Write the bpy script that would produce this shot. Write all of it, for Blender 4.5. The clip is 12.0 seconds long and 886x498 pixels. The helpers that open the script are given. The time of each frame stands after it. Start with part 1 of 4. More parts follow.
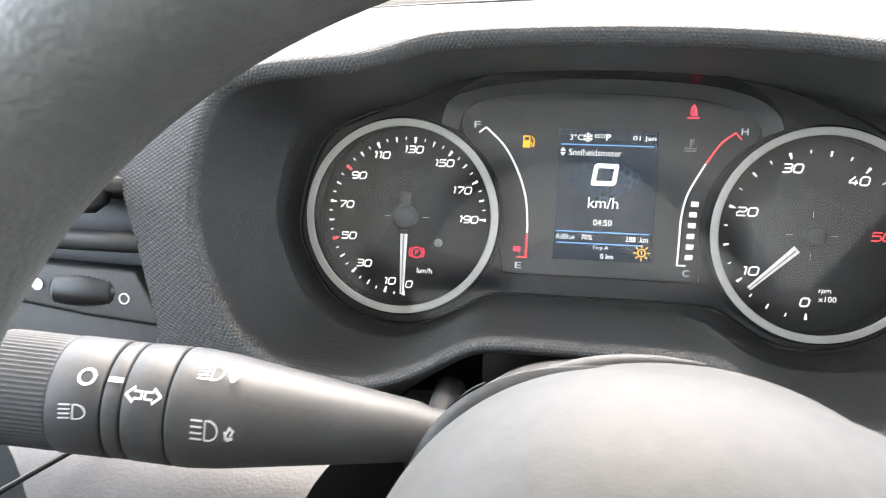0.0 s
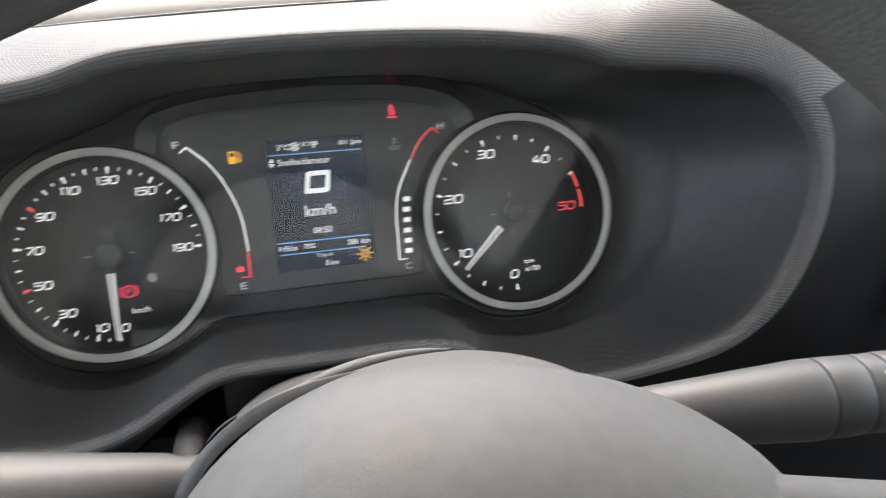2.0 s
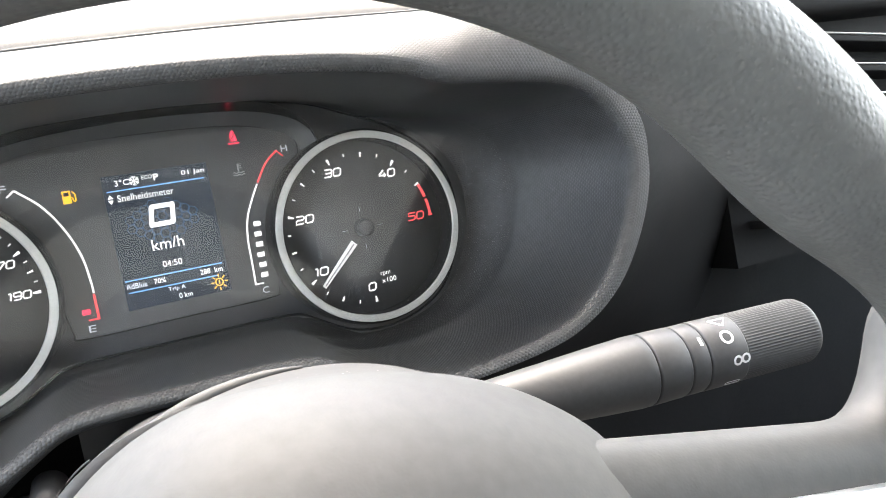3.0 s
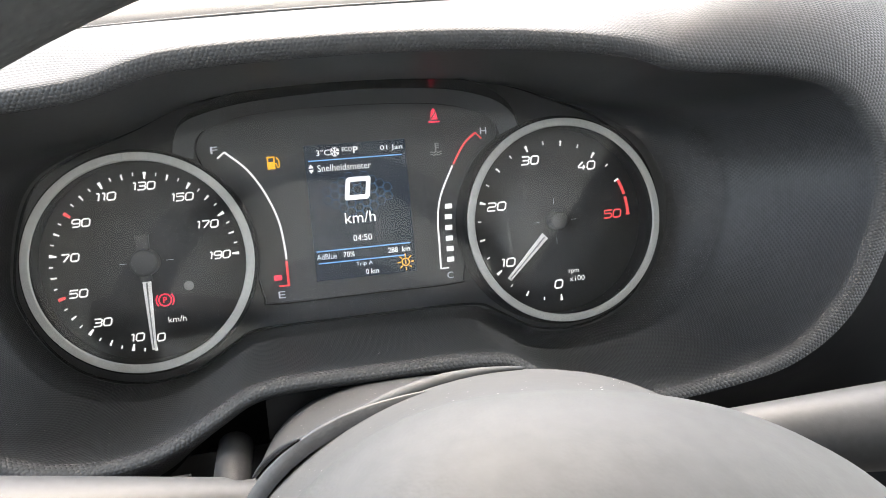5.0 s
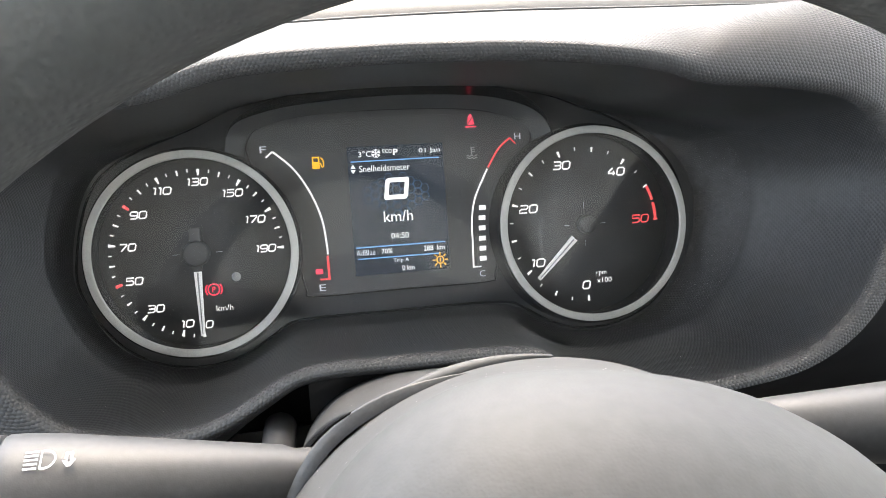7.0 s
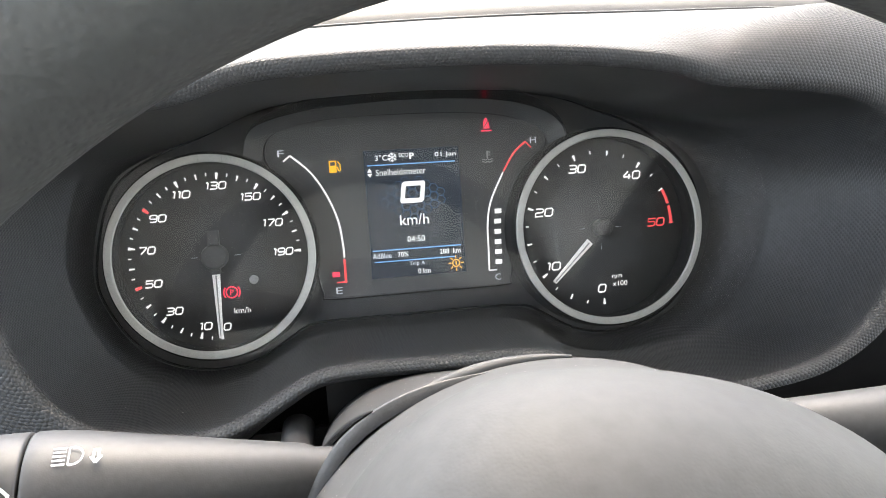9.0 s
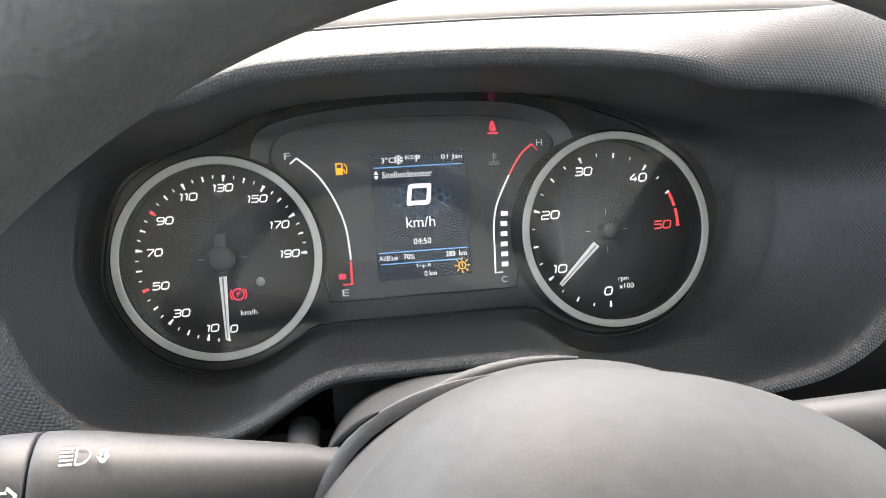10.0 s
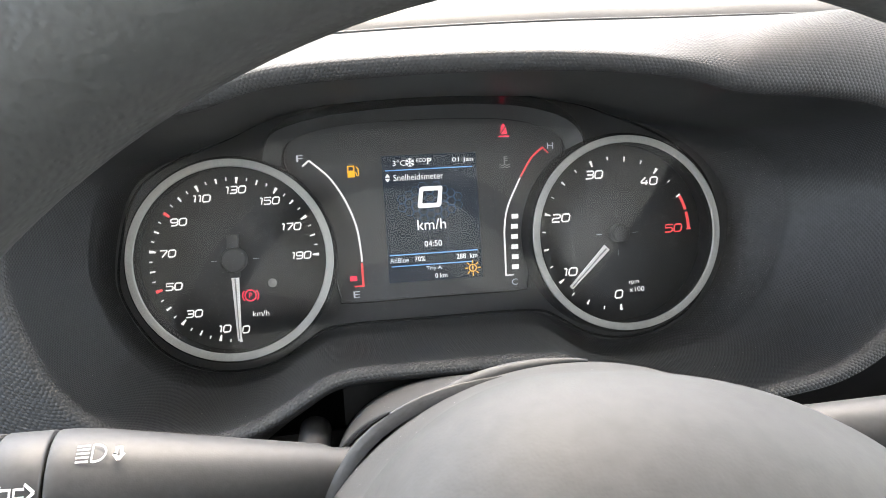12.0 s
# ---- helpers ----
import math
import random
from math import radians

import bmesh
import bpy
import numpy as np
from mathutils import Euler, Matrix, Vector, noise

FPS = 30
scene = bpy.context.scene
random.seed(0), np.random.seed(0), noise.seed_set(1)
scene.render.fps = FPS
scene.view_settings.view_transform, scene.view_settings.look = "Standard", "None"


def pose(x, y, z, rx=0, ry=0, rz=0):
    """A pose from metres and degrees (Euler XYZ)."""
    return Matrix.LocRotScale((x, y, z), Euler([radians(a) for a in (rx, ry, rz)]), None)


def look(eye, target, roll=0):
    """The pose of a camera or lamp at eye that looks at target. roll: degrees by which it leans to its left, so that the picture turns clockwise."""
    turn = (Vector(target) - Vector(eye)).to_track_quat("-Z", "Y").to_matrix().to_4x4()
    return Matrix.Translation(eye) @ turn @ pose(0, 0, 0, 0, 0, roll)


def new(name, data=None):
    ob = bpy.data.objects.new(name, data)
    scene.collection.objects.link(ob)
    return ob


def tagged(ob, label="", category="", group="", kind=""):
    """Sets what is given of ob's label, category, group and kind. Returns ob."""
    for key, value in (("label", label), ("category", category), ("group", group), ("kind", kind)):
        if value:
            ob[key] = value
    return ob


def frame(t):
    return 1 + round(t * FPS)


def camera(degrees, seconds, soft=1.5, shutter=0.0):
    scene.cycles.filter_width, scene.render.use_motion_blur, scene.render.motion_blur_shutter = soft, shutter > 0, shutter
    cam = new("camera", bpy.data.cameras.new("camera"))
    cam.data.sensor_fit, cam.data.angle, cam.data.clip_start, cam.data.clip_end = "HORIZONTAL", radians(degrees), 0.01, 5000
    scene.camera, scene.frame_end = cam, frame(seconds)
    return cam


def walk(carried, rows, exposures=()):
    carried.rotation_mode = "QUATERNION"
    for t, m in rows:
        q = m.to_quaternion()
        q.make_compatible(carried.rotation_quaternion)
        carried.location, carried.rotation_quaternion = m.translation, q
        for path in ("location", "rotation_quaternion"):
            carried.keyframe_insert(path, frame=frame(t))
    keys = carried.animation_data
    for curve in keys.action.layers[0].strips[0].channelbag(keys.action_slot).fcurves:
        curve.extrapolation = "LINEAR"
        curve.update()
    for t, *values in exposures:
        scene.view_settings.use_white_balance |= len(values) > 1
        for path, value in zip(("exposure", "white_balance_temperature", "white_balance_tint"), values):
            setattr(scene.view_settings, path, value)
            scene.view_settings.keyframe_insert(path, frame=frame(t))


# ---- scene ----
# Everything is laid out in the plane of the instrument panel (x right, y ahead, z up along
# its face); TILT leans that plane back as it stands in the cab.
TILT = pose(0, 0, 1.15, -25, 0, 0)
cam = camera(61.0, 12.0, soft=0.45, shutter=0.3)
PATH = [
    (0, (-0.02951, -0.42638, 0.01278), (-0.16588, 0.56144, -0.05771), 2.44),
    (0.5, (-0.04577, -0.43391, 0.00258), (-0.17674, 0.55442, -0.07106), 2.26),
    (0.6, (-0.04551, -0.43145, 0.00241), (-0.17254, 0.55742, -0.07091), 2.28),
    (1, (-0.03224, -0.42641, 0.00533), (-0.15603, 0.56280, -0.06890), 2.02),
    (1.2, (-0.02422, -0.42032, 0.00623), (-0.14046, 0.56978, -0.06846), 1.88),
    (1.5, (-0.01596, -0.42652, 0.00866), (-0.09043, 0.56856, -0.05668), 0.24),
    (2, (-0.03281, -0.42219, 0.01300), (0.1985, 0.54976, -0.05560), -5.56),
    (2.3, (-0.03685, -0.43734, 0.01655), (0.30032, 0.50253, -0.03784), -8.44),
    (2.5, (-0.02838, -0.44384, 0.02077), (0.34783, 0.48012, -0.04822), -9.86),
    (2.7, (-0.02788, -0.44117, 0.0178), (0.37065, 0.47281, -0.05844), -10.55),
    (4.3, (-0.0429, -0.40987, 0.01411), (0.26169, 0.54039, -0.05085), -7.76),
    (4.5, (-0.04246, -0.40822, 0.01658), (0.20323, 0.55926, -0.04366), -6.34),
    (5, (-0.04364, -0.40591, 0.01451), (0.16708, 0.56995, -0.04283), -5.32),
    (5.5, (-0.04571, -0.41591, 0.0158), (0.14755, 0.56356, -0.04136), -4.58),
    (6, (-0.04514, -0.41477, 0.0151), (0.13924, 0.56656, -0.03961), -4.05),
    (6.5, (-0.0496, -0.41827, 0.01354), (0.13156, 0.56379, -0.03885), -3.98),
    (7, (-0.05142, -0.42444, 0.01443), (0.12459, 0.55856, -0.03796), -3.98),
    (7.5, (-0.05334, -0.42338, 0.01461), (0.11899, 0.5603, -0.03709), -4.01),
    (9.5, (-0.05408, -0.42641, 0.01307), (0.10314, 0.5603, -0.02802), -3.98),
    (10, (-0.05417, -0.42606, 0.01283), (0.09925, 0.56133, -0.0261), -3.97),
    (10.5, (-0.05526, -0.42597, 0.01375), (0.09398, 0.56214, -0.02308), -4.01),
    (11, (-0.05646, -0.42864, 0.01462), (0.08945, 0.55998, -0.02173), -3.98),
    (11.5, (-0.05659, -0.42812, 0.01361), (0.08655, 0.56096, -0.02156), -3.86),
    (12, (-0.05463, -0.42794, 0.01292), (0.08534, 0.56161, -0.02186), -3.72),
]
walk(cam, [(t, TILT @ look(eye, target, roll)) for t, eye, target, roll in PATH],
     exposures=[(0.0, 3.4, 6950, 8), (0.5, 2.55, 6950, 8), (1.0, 2.85, 6950, 8), (1.5, 2.7, 6950, 8), (2.0, 2.65, 6950, 8), (2.5, 3.45, 6950, 8), (2.7, 3.45, 6950, 8), (4.5, 3.0, 6950, 8), (7.0, 3.05, 6950, 8), (12.0, 2.95, 6950, 8)])

# ---- light ----
world = bpy.data.worlds.new("overcast_sky")
scene.world = world
world.use_nodes = True
sky = world.node_tree.nodes.new("ShaderNodeTexSky")
sky.sky_type, sky.sun_disc = "NISHITA", False
sky.sun_elevation, sky.sun_rotation = radians(60), radians(7)
sky.air_density, sky.dust_density, sky.ozone_density = 1.0, 4.0, 1.0
back = world.node_tree.nodes["Background"]
world.node_tree.links.new(sky.outputs[0], back.inputs[0])
back.inputs[1].default_value = 0.165
sun_data = bpy.data.lights.new("sun", "SUN")
sun_data.energy, sun_data.angle, sun_data.color = 0.3, radians(25), (1.0, 0.97, 0.93)
sun = new("sun", sun_data)
sun.matrix_world = look((0.2, 1.7, 4.0), (0, 0, 1.0))
# daylight through the left window's upper opening, and added fill from the far side
for name, x, energy in (("side_window_light", -0.725, 1.6), ("far_fill_light", 1.275, 2.5)):
    side_data = bpy.data.lights.new(name, "AREA")
    side_data.shape, side_data.size, side_data.size_y = "RECTANGLE", 1.4, 0.6
    side_data.energy, side_data.color = energy, (0.96, 0.98, 1.0)
    new(name, side_data).matrix_world = look((x, -0.05, 1.62), (0.3, -0.05, 1.62))


# ---- materials ----
def material(name, color, rough=0.5, metal=0.0, emit=None, strength=0.0):
    m = bpy.data.materials.new(name)
    m.use_nodes = True
    b = m.node_tree.nodes["Principled BSDF"]
    b.inputs["Base Color"].default_value = (*color, 1)
    b.inputs["Roughness"].default_value, b.inputs["Metallic"].default_value = rough, metal
    if emit:
        b.inputs["Emission Color"].default_value, b.inputs["Emission Strength"].default_value = (*emit, 1), strength
    return m


def node(m, kind, **values):
    n = m.node_tree.nodes.new(kind)
    for key, value in values.items():
        n.inputs[key.replace("_", " ")].default_value = value
    return n


def link(m, a, out, b, into):
    m.node_tree.links.new(a.outputs[out], b.inputs[into])


def vary(m, color, amount=0.25, scale=30.0):
    """Uneven tone at two scales over a base colour."""
    b = m.node_tree.nodes["Principled BSDF"]
    tc = node(m, "ShaderNodeTexCoord")
    n1, n2 = node(m, "ShaderNodeTexNoise", Scale=scale, Detail=4.0), node(m, "ShaderNodeTexNoise", Scale=scale * 14, Detail=2.0)
    add = node(m, "ShaderNodeMath")
    ramp = node(m, "ShaderNodeMapRange", From_Min=0.7, From_Max=1.3, To_Min=1 - amount, To_Max=1 + amount)
    mix = node(m, "ShaderNodeVectorMath")
    mix.operation = "SCALE"
    mix.inputs[0].default_value = color
    for n in (n1, n2):
        link(m, tc, "Object", n, "Vector")
    link(m, n1, 0, add, 0), link(m, n2, 0, add, 1), link(m, add, 0, ramp, "Value")
    link(m, ramp, 0, mix, "Scale"), link(m, mix, 0, b, "Base Color")
    return tc


def bump(m, height, out, strength, distance):
    b = node(m, "ShaderNodeBump", Strength=strength, Distance=distance)
    link(m, height, out, b, "Height")
    link(m, b, 0, m.node_tree.nodes["Principled BSDF"], "Normal")
    return b


def honeycomb(m, tc, pitch, strength, distance):
    """Moulded honeycomb grain: rows of low round studs, staggered, laid out along the skin in metres."""
    dots = []
    for shift in (0.0, 0.5):
        mp = node(m, "ShaderNodeMapping")
        mp.inputs["Scale"].default_value = (1 / pitch, 1 / (pitch * 1.5), 1)
        mp.inputs["Location"].default_value = (shift, shift, 0)
        fr = node(m, "ShaderNodeVectorMath")
        fr.operation = "FRACTION"
        off = node(m, "ShaderNodeVectorMath")
        off.operation = "SUBTRACT"
        off.inputs[1].default_value = (0.5, 0.5, 0)
        even = node(m, "ShaderNodeVectorMath")
        even.operation = "MULTIPLY"
        even.inputs[1].default_value = (1.0, 1.5, 0)
        ln = node(m, "ShaderNodeVectorMath")
        ln.operation = "LENGTH"
        link(m, tc, "UV", mp, 0), link(m, mp, 0, fr, 0), link(m, fr, 0, off, 0), link(m, off, 0, even, 0), link(m, even, 0, ln, 0)
        dots.append(ln)
    low = node(m, "ShaderNodeMath")
    low.operation = "MINIMUM"
    link(m, dots[0], "Value", low, 0), link(m, dots[1], "Value", low, 1)
    ramp = node(m, "ShaderNodeMapRange", From_Min=0.15, From_Max=0.52, To_Min=1.0, To_Max=0.0)
    ramp.interpolation_type = "SMOOTHSTEP"
    link(m, low, 0, ramp, "Value")
    return bump(m, ramp, 0, strength, distance)


def leathergrain(m, tc, scale, strength, distance):
    v = node(m, "ShaderNodeTexVoronoi", Scale=scale, Randomness=1.0)
    v.feature = "SMOOTH_F1"
    n = node(m, "ShaderNodeTexNoise", Scale=scale * 0.6, Detail=3.0)
    mx = node(m, "ShaderNodeMath")
    mx.operation = "MULTIPLY_ADD"
    mx.inputs[1].default_value = 0.35
    link(m, tc, "Object", v, "Vector"), link(m, tc, "Object", n, "Vector")
    link(m, n, 0, mx, 0), link(m, v, "Distance", mx, 2)
    return bump(m, mx, 0, strength, distance)


GRAIN = material("grained_charcoal_plastic", (0.065, 0.065, 0.066), 0.6)
honeycomb(GRAIN, vary(GRAIN, (0.043, 0.0435, 0.044), 0.15, 20), 0.0021, 1.0, 0.00021)
BOWL = material("bowl_charcoal_plastic", (0.045, 0.045, 0.047), 0.4)
honeycomb(BOWL, vary(BOWL, (0.039, 0.0395, 0.041), 0.2, 20), 0.0019, 1.0, 0.00016)
TOPSKIN = material("dash_top_plastic", (0.08, 0.08, 0.08), 0.5)
leathergrain(TOPSKIN, vary(TOPSKIN, (0.06, 0.06, 0.06), 0.15, 15), 900, 0.25, 0.0004)
LOWER = material("lower_dash_plastic", (0.09, 0.09, 0.092), 0.5)
leathergrain(LOWER, vary(LOWER, (0.038, 0.038, 0.039), 0.15, 15), 900, 0.3, 0.0004)
LEATHER = material("steering_wheel_skin", (0.06, 0.062, 0.06), 0.48)
leathergrain(LEATHER, vary(LEATHER, (0.092, 0.0945, 0.092), 0.12, 25), 800, 0.3, 0.0007)
HUB = material("hub_cover_plastic", (0.07, 0.07, 0.069), 0.62)
leathergrain(HUB, vary(HUB, (0.066, 0.066, 0.065), 0.12, 18), 1500, 0.12, 0.0002)
STALK = material("stalk_plastic", (0.05, 0.05, 0.052), 0.5)
leathergrain(STALK, vary(STALK, (0.05, 0.0505, 0.0515), 0.15, 40), 2500, 0.1, 0.0001)
WALL = material("matt_black_plastic", (0.010, 0.010, 0.0105), 0.75)
vary(WALL, (0.010, 0.010, 0.0105), 0.2, 60)
WALL.node_tree.nodes["Principled BSDF"].inputs["Specular IOR Level"].default_value = 0.2
# Albedo and gloss far below real plastic: the fascia's shade put into the colour.
SHADE_DARK = material("shade_dark_plastic", (0.008, 0.008, 0.0083), 0.55)
leathergrain(SHADE_DARK, vary(SHADE_DARK, (0.008, 0.008, 0.0083), 0.2, 30), 1500, 0.12, 0.0002)
SHADE_DARK.node_tree.nodes["Principled BSDF"].inputs["Specular IOR Level"].default_value = 0.08
ROOF = material("smooth_hood_plastic", (0.032, 0.0325, 0.0335), 0.42)
leathergrain(ROOF, vary(ROOF, (0.040, 0.0405, 0.042), 0.2, 30), 1800, 0.1, 0.0002)
BROW = material("gloss_black_plastic", (0.006, 0.006, 0.0065), 0.2)
vary(BROW, (0.006, 0.006, 0.0065), 0.25, 40)
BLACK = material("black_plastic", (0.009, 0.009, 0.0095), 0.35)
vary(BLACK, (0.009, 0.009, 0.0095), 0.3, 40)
SHROUD = material("column_shroud_plastic", (0.045, 0.045, 0.047), 0.45)
leathergrain(SHROUD, vary(SHROUD, (0.055, 0.055, 0.056), 0.2, 40), 1600, 0.2, 0.0002)
FACE = material("dial_face_black", (0.03, 0.03, 0.032), 0.5)
vary(FACE, (0.072, 0.0735, 0.076), 0.12, 60)
MASK = material("panel_mask_grey", (0.06, 0.06, 0.062), 0.5)
vary(MASK, (0.085, 0.086, 0.088), 0.12, 50)
CHROME = material("satin_ring", (0.5, 0.5, 0.475), 0.45, 0.3)
vary(CHROME, (0.57, 0.57, 0.54), 0.08, 60)
BRIGHT = material("bright_trim", (0.75, 0.75, 0.75), 0.3, 0.8)
vary(BRIGHT, (0.75, 0.75, 0.75), 0.08, 60)
LIT = 0.13


def lamp(name, color, strength):
    return material(name, tuple(0.6 * c for c in color), 0.6, emit=color, strength=strength * LIT)


WHITE = lamp("lit_white_print", (0.95, 0.97, 1.0), 0.9)
PALE = lamp("lit_pale_print", (0.85, 0.9, 1.0), 0.55)
REDLIT = lamp("lit_red_print", (1.0, 0.1, 0.11), 0.7)
REDLAMP = lamp("lit_red_symbol", (1.0, 0.06, 0.12), 1.0)
AMBER = lamp("lit_amber_symbol", (1.0, 0.5, 0.03), 0.95)
BLUE = lamp("lit_blue_line", (0.16, 0.42, 0.85), 0.8)
HEX = lamp("lit_hexagon_line", (0.05, 0.13, 0.25), 0.55)
SCREEN = lamp("lit_screen_ground", (0.012, 0.02, 0.034), 1.0)
SCREEN.node_tree.nodes["Principled BSDF"].inputs["Roughness"].default_value = 0.25
DIM = material("unlit_symbol_grey", (0.4, 0.4, 0.4), 0.6)
CAP = material("pointer_cap_grey", (0.10, 0.10, 0.10), 0.5)
vary(CAP, (0.10, 0.10, 0.10), 0.12, 80)
NEEDLE = material("needle_white", (0.8, 0.8, 0.8), 0.45, emit=(0.95, 0.96, 1.0), strength=0.35 * LIT)
PRINT = material("white_print", (0.75, 0.75, 0.75), 0.6)
DUST = material("pale_dust", (0.6, 0.58, 0.54), 0.9)
LENS = bpy.data.materials.new("clear_lens")
LENS.use_nodes = True
clear, gloss = node(LENS, "ShaderNodeBsdfTransparent"), node(LENS, "ShaderNodeBsdfGlossy", Roughness=0.035)
fres, pane = node(LENS, "ShaderNodeFresnel", IOR=1.6), node(LENS, "ShaderNodeMixShader")
# wiped and run dust streaks, over a thin even film painted as reflected haze
film, coat = node(LENS, "ShaderNodeBsdfDiffuse", Color=(0.75, 0.75, 0.74, 1)), node(LENS, "ShaderNodeMixShader")
lens_tc, run = node(LENS, "ShaderNodeTexCoord"), node(LENS, "ShaderNodeMapping")
run.inputs["Scale"].default_value = (260, 1, 22)
wisp, patch = node(LENS, "ShaderNodeTexNoise", Scale=1.0, Detail=3.0, Distortion=0.6), node(LENS, "ShaderNodeTexNoise", Scale=16.0, Detail=2.0)
thin = node(LENS, "ShaderNodeMapRange", From_Min=0.58, From_Max=0.80, To_Min=0.0, To_Max=1.0)
where = node(LENS, "ShaderNodeMapRange", From_Min=0.45, From_Max=0.65, To_Min=0.0, To_Max=0.16)
veil, total = node(LENS, "ShaderNodeMath"), node(LENS, "ShaderNodeMath")
veil.operation, total.operation = "MULTIPLY", "ADD"
# even share of the film, lifts the blacks as haze
total.inputs[1].default_value = 0.012
link(LENS, lens_tc, "Object", run, 0), link(LENS, run, 0, wisp, "Vector"), link(LENS, lens_tc, "Object", patch, "Vector")
link(LENS, wisp, 0, thin, "Value"), link(LENS, patch, 0, where, "Value")
link(LENS, thin, 0, veil, 0), link(LENS, where, 0, veil, 1), link(LENS, veil, 0, total, 0)
link(LENS, total, 0, coat, 0), link(LENS, clear, 0, coat, 1), link(LENS, film, 0, coat, 2)
link(LENS, fres, 0, pane, 0), link(LENS, coat, 0, pane, 1), link(LENS, gloss, 0, pane, 2)
link(LENS, pane, 0, LENS.node_tree.nodes["Material Output"], "Surface")
CLOTH = material("cab_lining", (0.6, 0.6, 0.585), 0.9)
vary(CLOTH, (0.6, 0.6, 0.585), 0.12, 8)
RUBBER = material("cab_rubber", (0.035, 0.035, 0.035), 0.8)
vary(RUBBER, (0.035, 0.035, 0.035), 0.2, 12)
BOUNCE = material("bounce_ground", (0.3, 0.3, 0.29), 0.9)
vary(BOUNCE, (0.3, 0.3, 0.29), 0.2, 0.5)


# ---- builders ----
def thing(name, label, category, kind="", group=""):
    root = new(name)
    root.empty_display_size = 0.02
    root.matrix_world = TILT
    return tagged(root, label, category, group, kind)


def part(name, bm, mat, parent, label="", smooth=True):
    me = bpy.data.meshes.new(name)
    bmesh.ops.recalc_face_normals(bm, faces=bm.faces)
    for f in bm.faces:
        f.smooth = smooth
    bm.to_mesh(me)
    bm.free()
    me.materials.append(mat)
    ob = new(name, me)
    ob.parent = parent
    if label:
        ob["label"] = label
    return ob


def grid(rows, closed_u=False, closed_v=False):
    """A skin through rows of points, each row of the same length."""
    bm = bmesh.new()
    vs = [[bm.verts.new(p) for p in row] for row in rows]
    nr, nc = len(rows), len(rows[0])
    for i in range(nr if closed_v else nr - 1):
        for j in range(nc if closed_u else nc - 1):
            bm.faces.new((vs[i][j], vs[i][(j + 1) % nc], vs[(i + 1) % nr][(j + 1) % nc], vs[(i + 1) % nr][j]))
    return bm, vs


def skin(rows):
    """A closed skin whose UV map follows its own lengths, in metres, round and across it."""
    bm, vs = grid(rows, closed_u=True)
    n, mid = len(rows[0]), rows[len(rows) // 2]
    us, total = [0.0], 0.0
    for j in range(n):
        total += (Vector(rows[0][(j + 1) % n]) - Vector(rows[0][j])).length * 0.5 + (Vector(mid[(j + 1) % n]) - Vector(mid[j])).length * 0.5
        us.append(total)
    place = {}
    for j in range(n):
        run = 0.0
        for i in range(len(rows)):
            run += (Vector(rows[i][j]) - Vector(rows[i - 1][j])).length if i else 0.0
            place[vs[i][j]] = (us[j], run, j)
    lay = bm.loops.layers.uv.new("grain")
    for f in bm.faces:
        wrap = any(place[v][2] == 0 for v in f.verts) and any(place[v][2] == n - 1 for v in f.verts)
        for l in f.loops:
            u, v, j = place[l.vert]
            l[lay].uv = (us[n] if wrap and j == 0 else u, v)
    return bm


def lathe(profile, m=Matrix(), n=64, cap=True):
    """Turned form: profile of (radius, height) along the local z, then posed by m."""
    rows = []
    for r, h in profile:
        rows.append([m @ Vector((r * math.cos(2 * math.pi * k / n), r * math.sin(2 * math.pi * k / n), h)) for k in range(n)])
    bm, vs = grid(rows, closed_u=True)
    if cap:
        for ends in (vs[0], vs[-1]):
            if (ends[0].co - ends[1].co).length > 1e-6:
                bm.faces.new(ends)
    return bm


def curve_through(pts, per=8, closed=True):
    """Smooth line through control points."""
    out, n = [], len(pts)
    for i in range(n if closed else n - 1):
        p = [Vector(pts[(i + k) % n] if closed else pts[min(max(i + k, 0), n - 1)]) for k in (-1, 0, 1, 2)]
        for s in range(per):
            t = s / per
            out.append(0.5 * (2 * p[1] + (p[2] - p[0]) * t + (2 * p[0] - 5 * p[1] + 4 * p[2] - p[3]) * t * t + (3 * p[1] - p[0] - 3 * p[2] + p[3]) * t ** 3))
    if not closed:
        out.append(Vector(pts[-1]))
    return out


def slab(outline, y0, y1, bevel=0.0):
    """A plate with an outline of (x, z), from depth y0 (front) to y1."""
    bm = bmesh.new()
    a = [bm.verts.new((x, y0, z)) for x, z in outline]
    f = bm.faces.new(a)
    r = bmesh.ops.extrude_face_region(bm, geom=[f])
    bmesh.ops.translate(bm, vec=(0, y1 - y0, 0), verts=[v for v in r["geom"] if isinstance(v, bmesh.types.BMVert)])
    if bevel:
        edges = [e for e in bm.edges if all(abs(v.co.y - y0) < 1e-7 for v in e.verts)]
        bmesh.ops.bevel(bm, geom=edges, offset=bevel, segments=2, affect="EDGES", profile=0.5)
    return bm


def box(lo, hi, bevel=0.0):
    bm = bmesh.new()
    bmesh.ops.create_cube(bm, size=1)
    for v in bm.verts:
        v.co = Vector([lo[k] if v.co[k] < 0 else hi[k] for k in range(3)])
    if bevel:
        bmesh.ops.bevel(bm, geom=bm.edges[:], offset=bevel, segments=3, affect="EDGES", profile=0.5)
    return bm


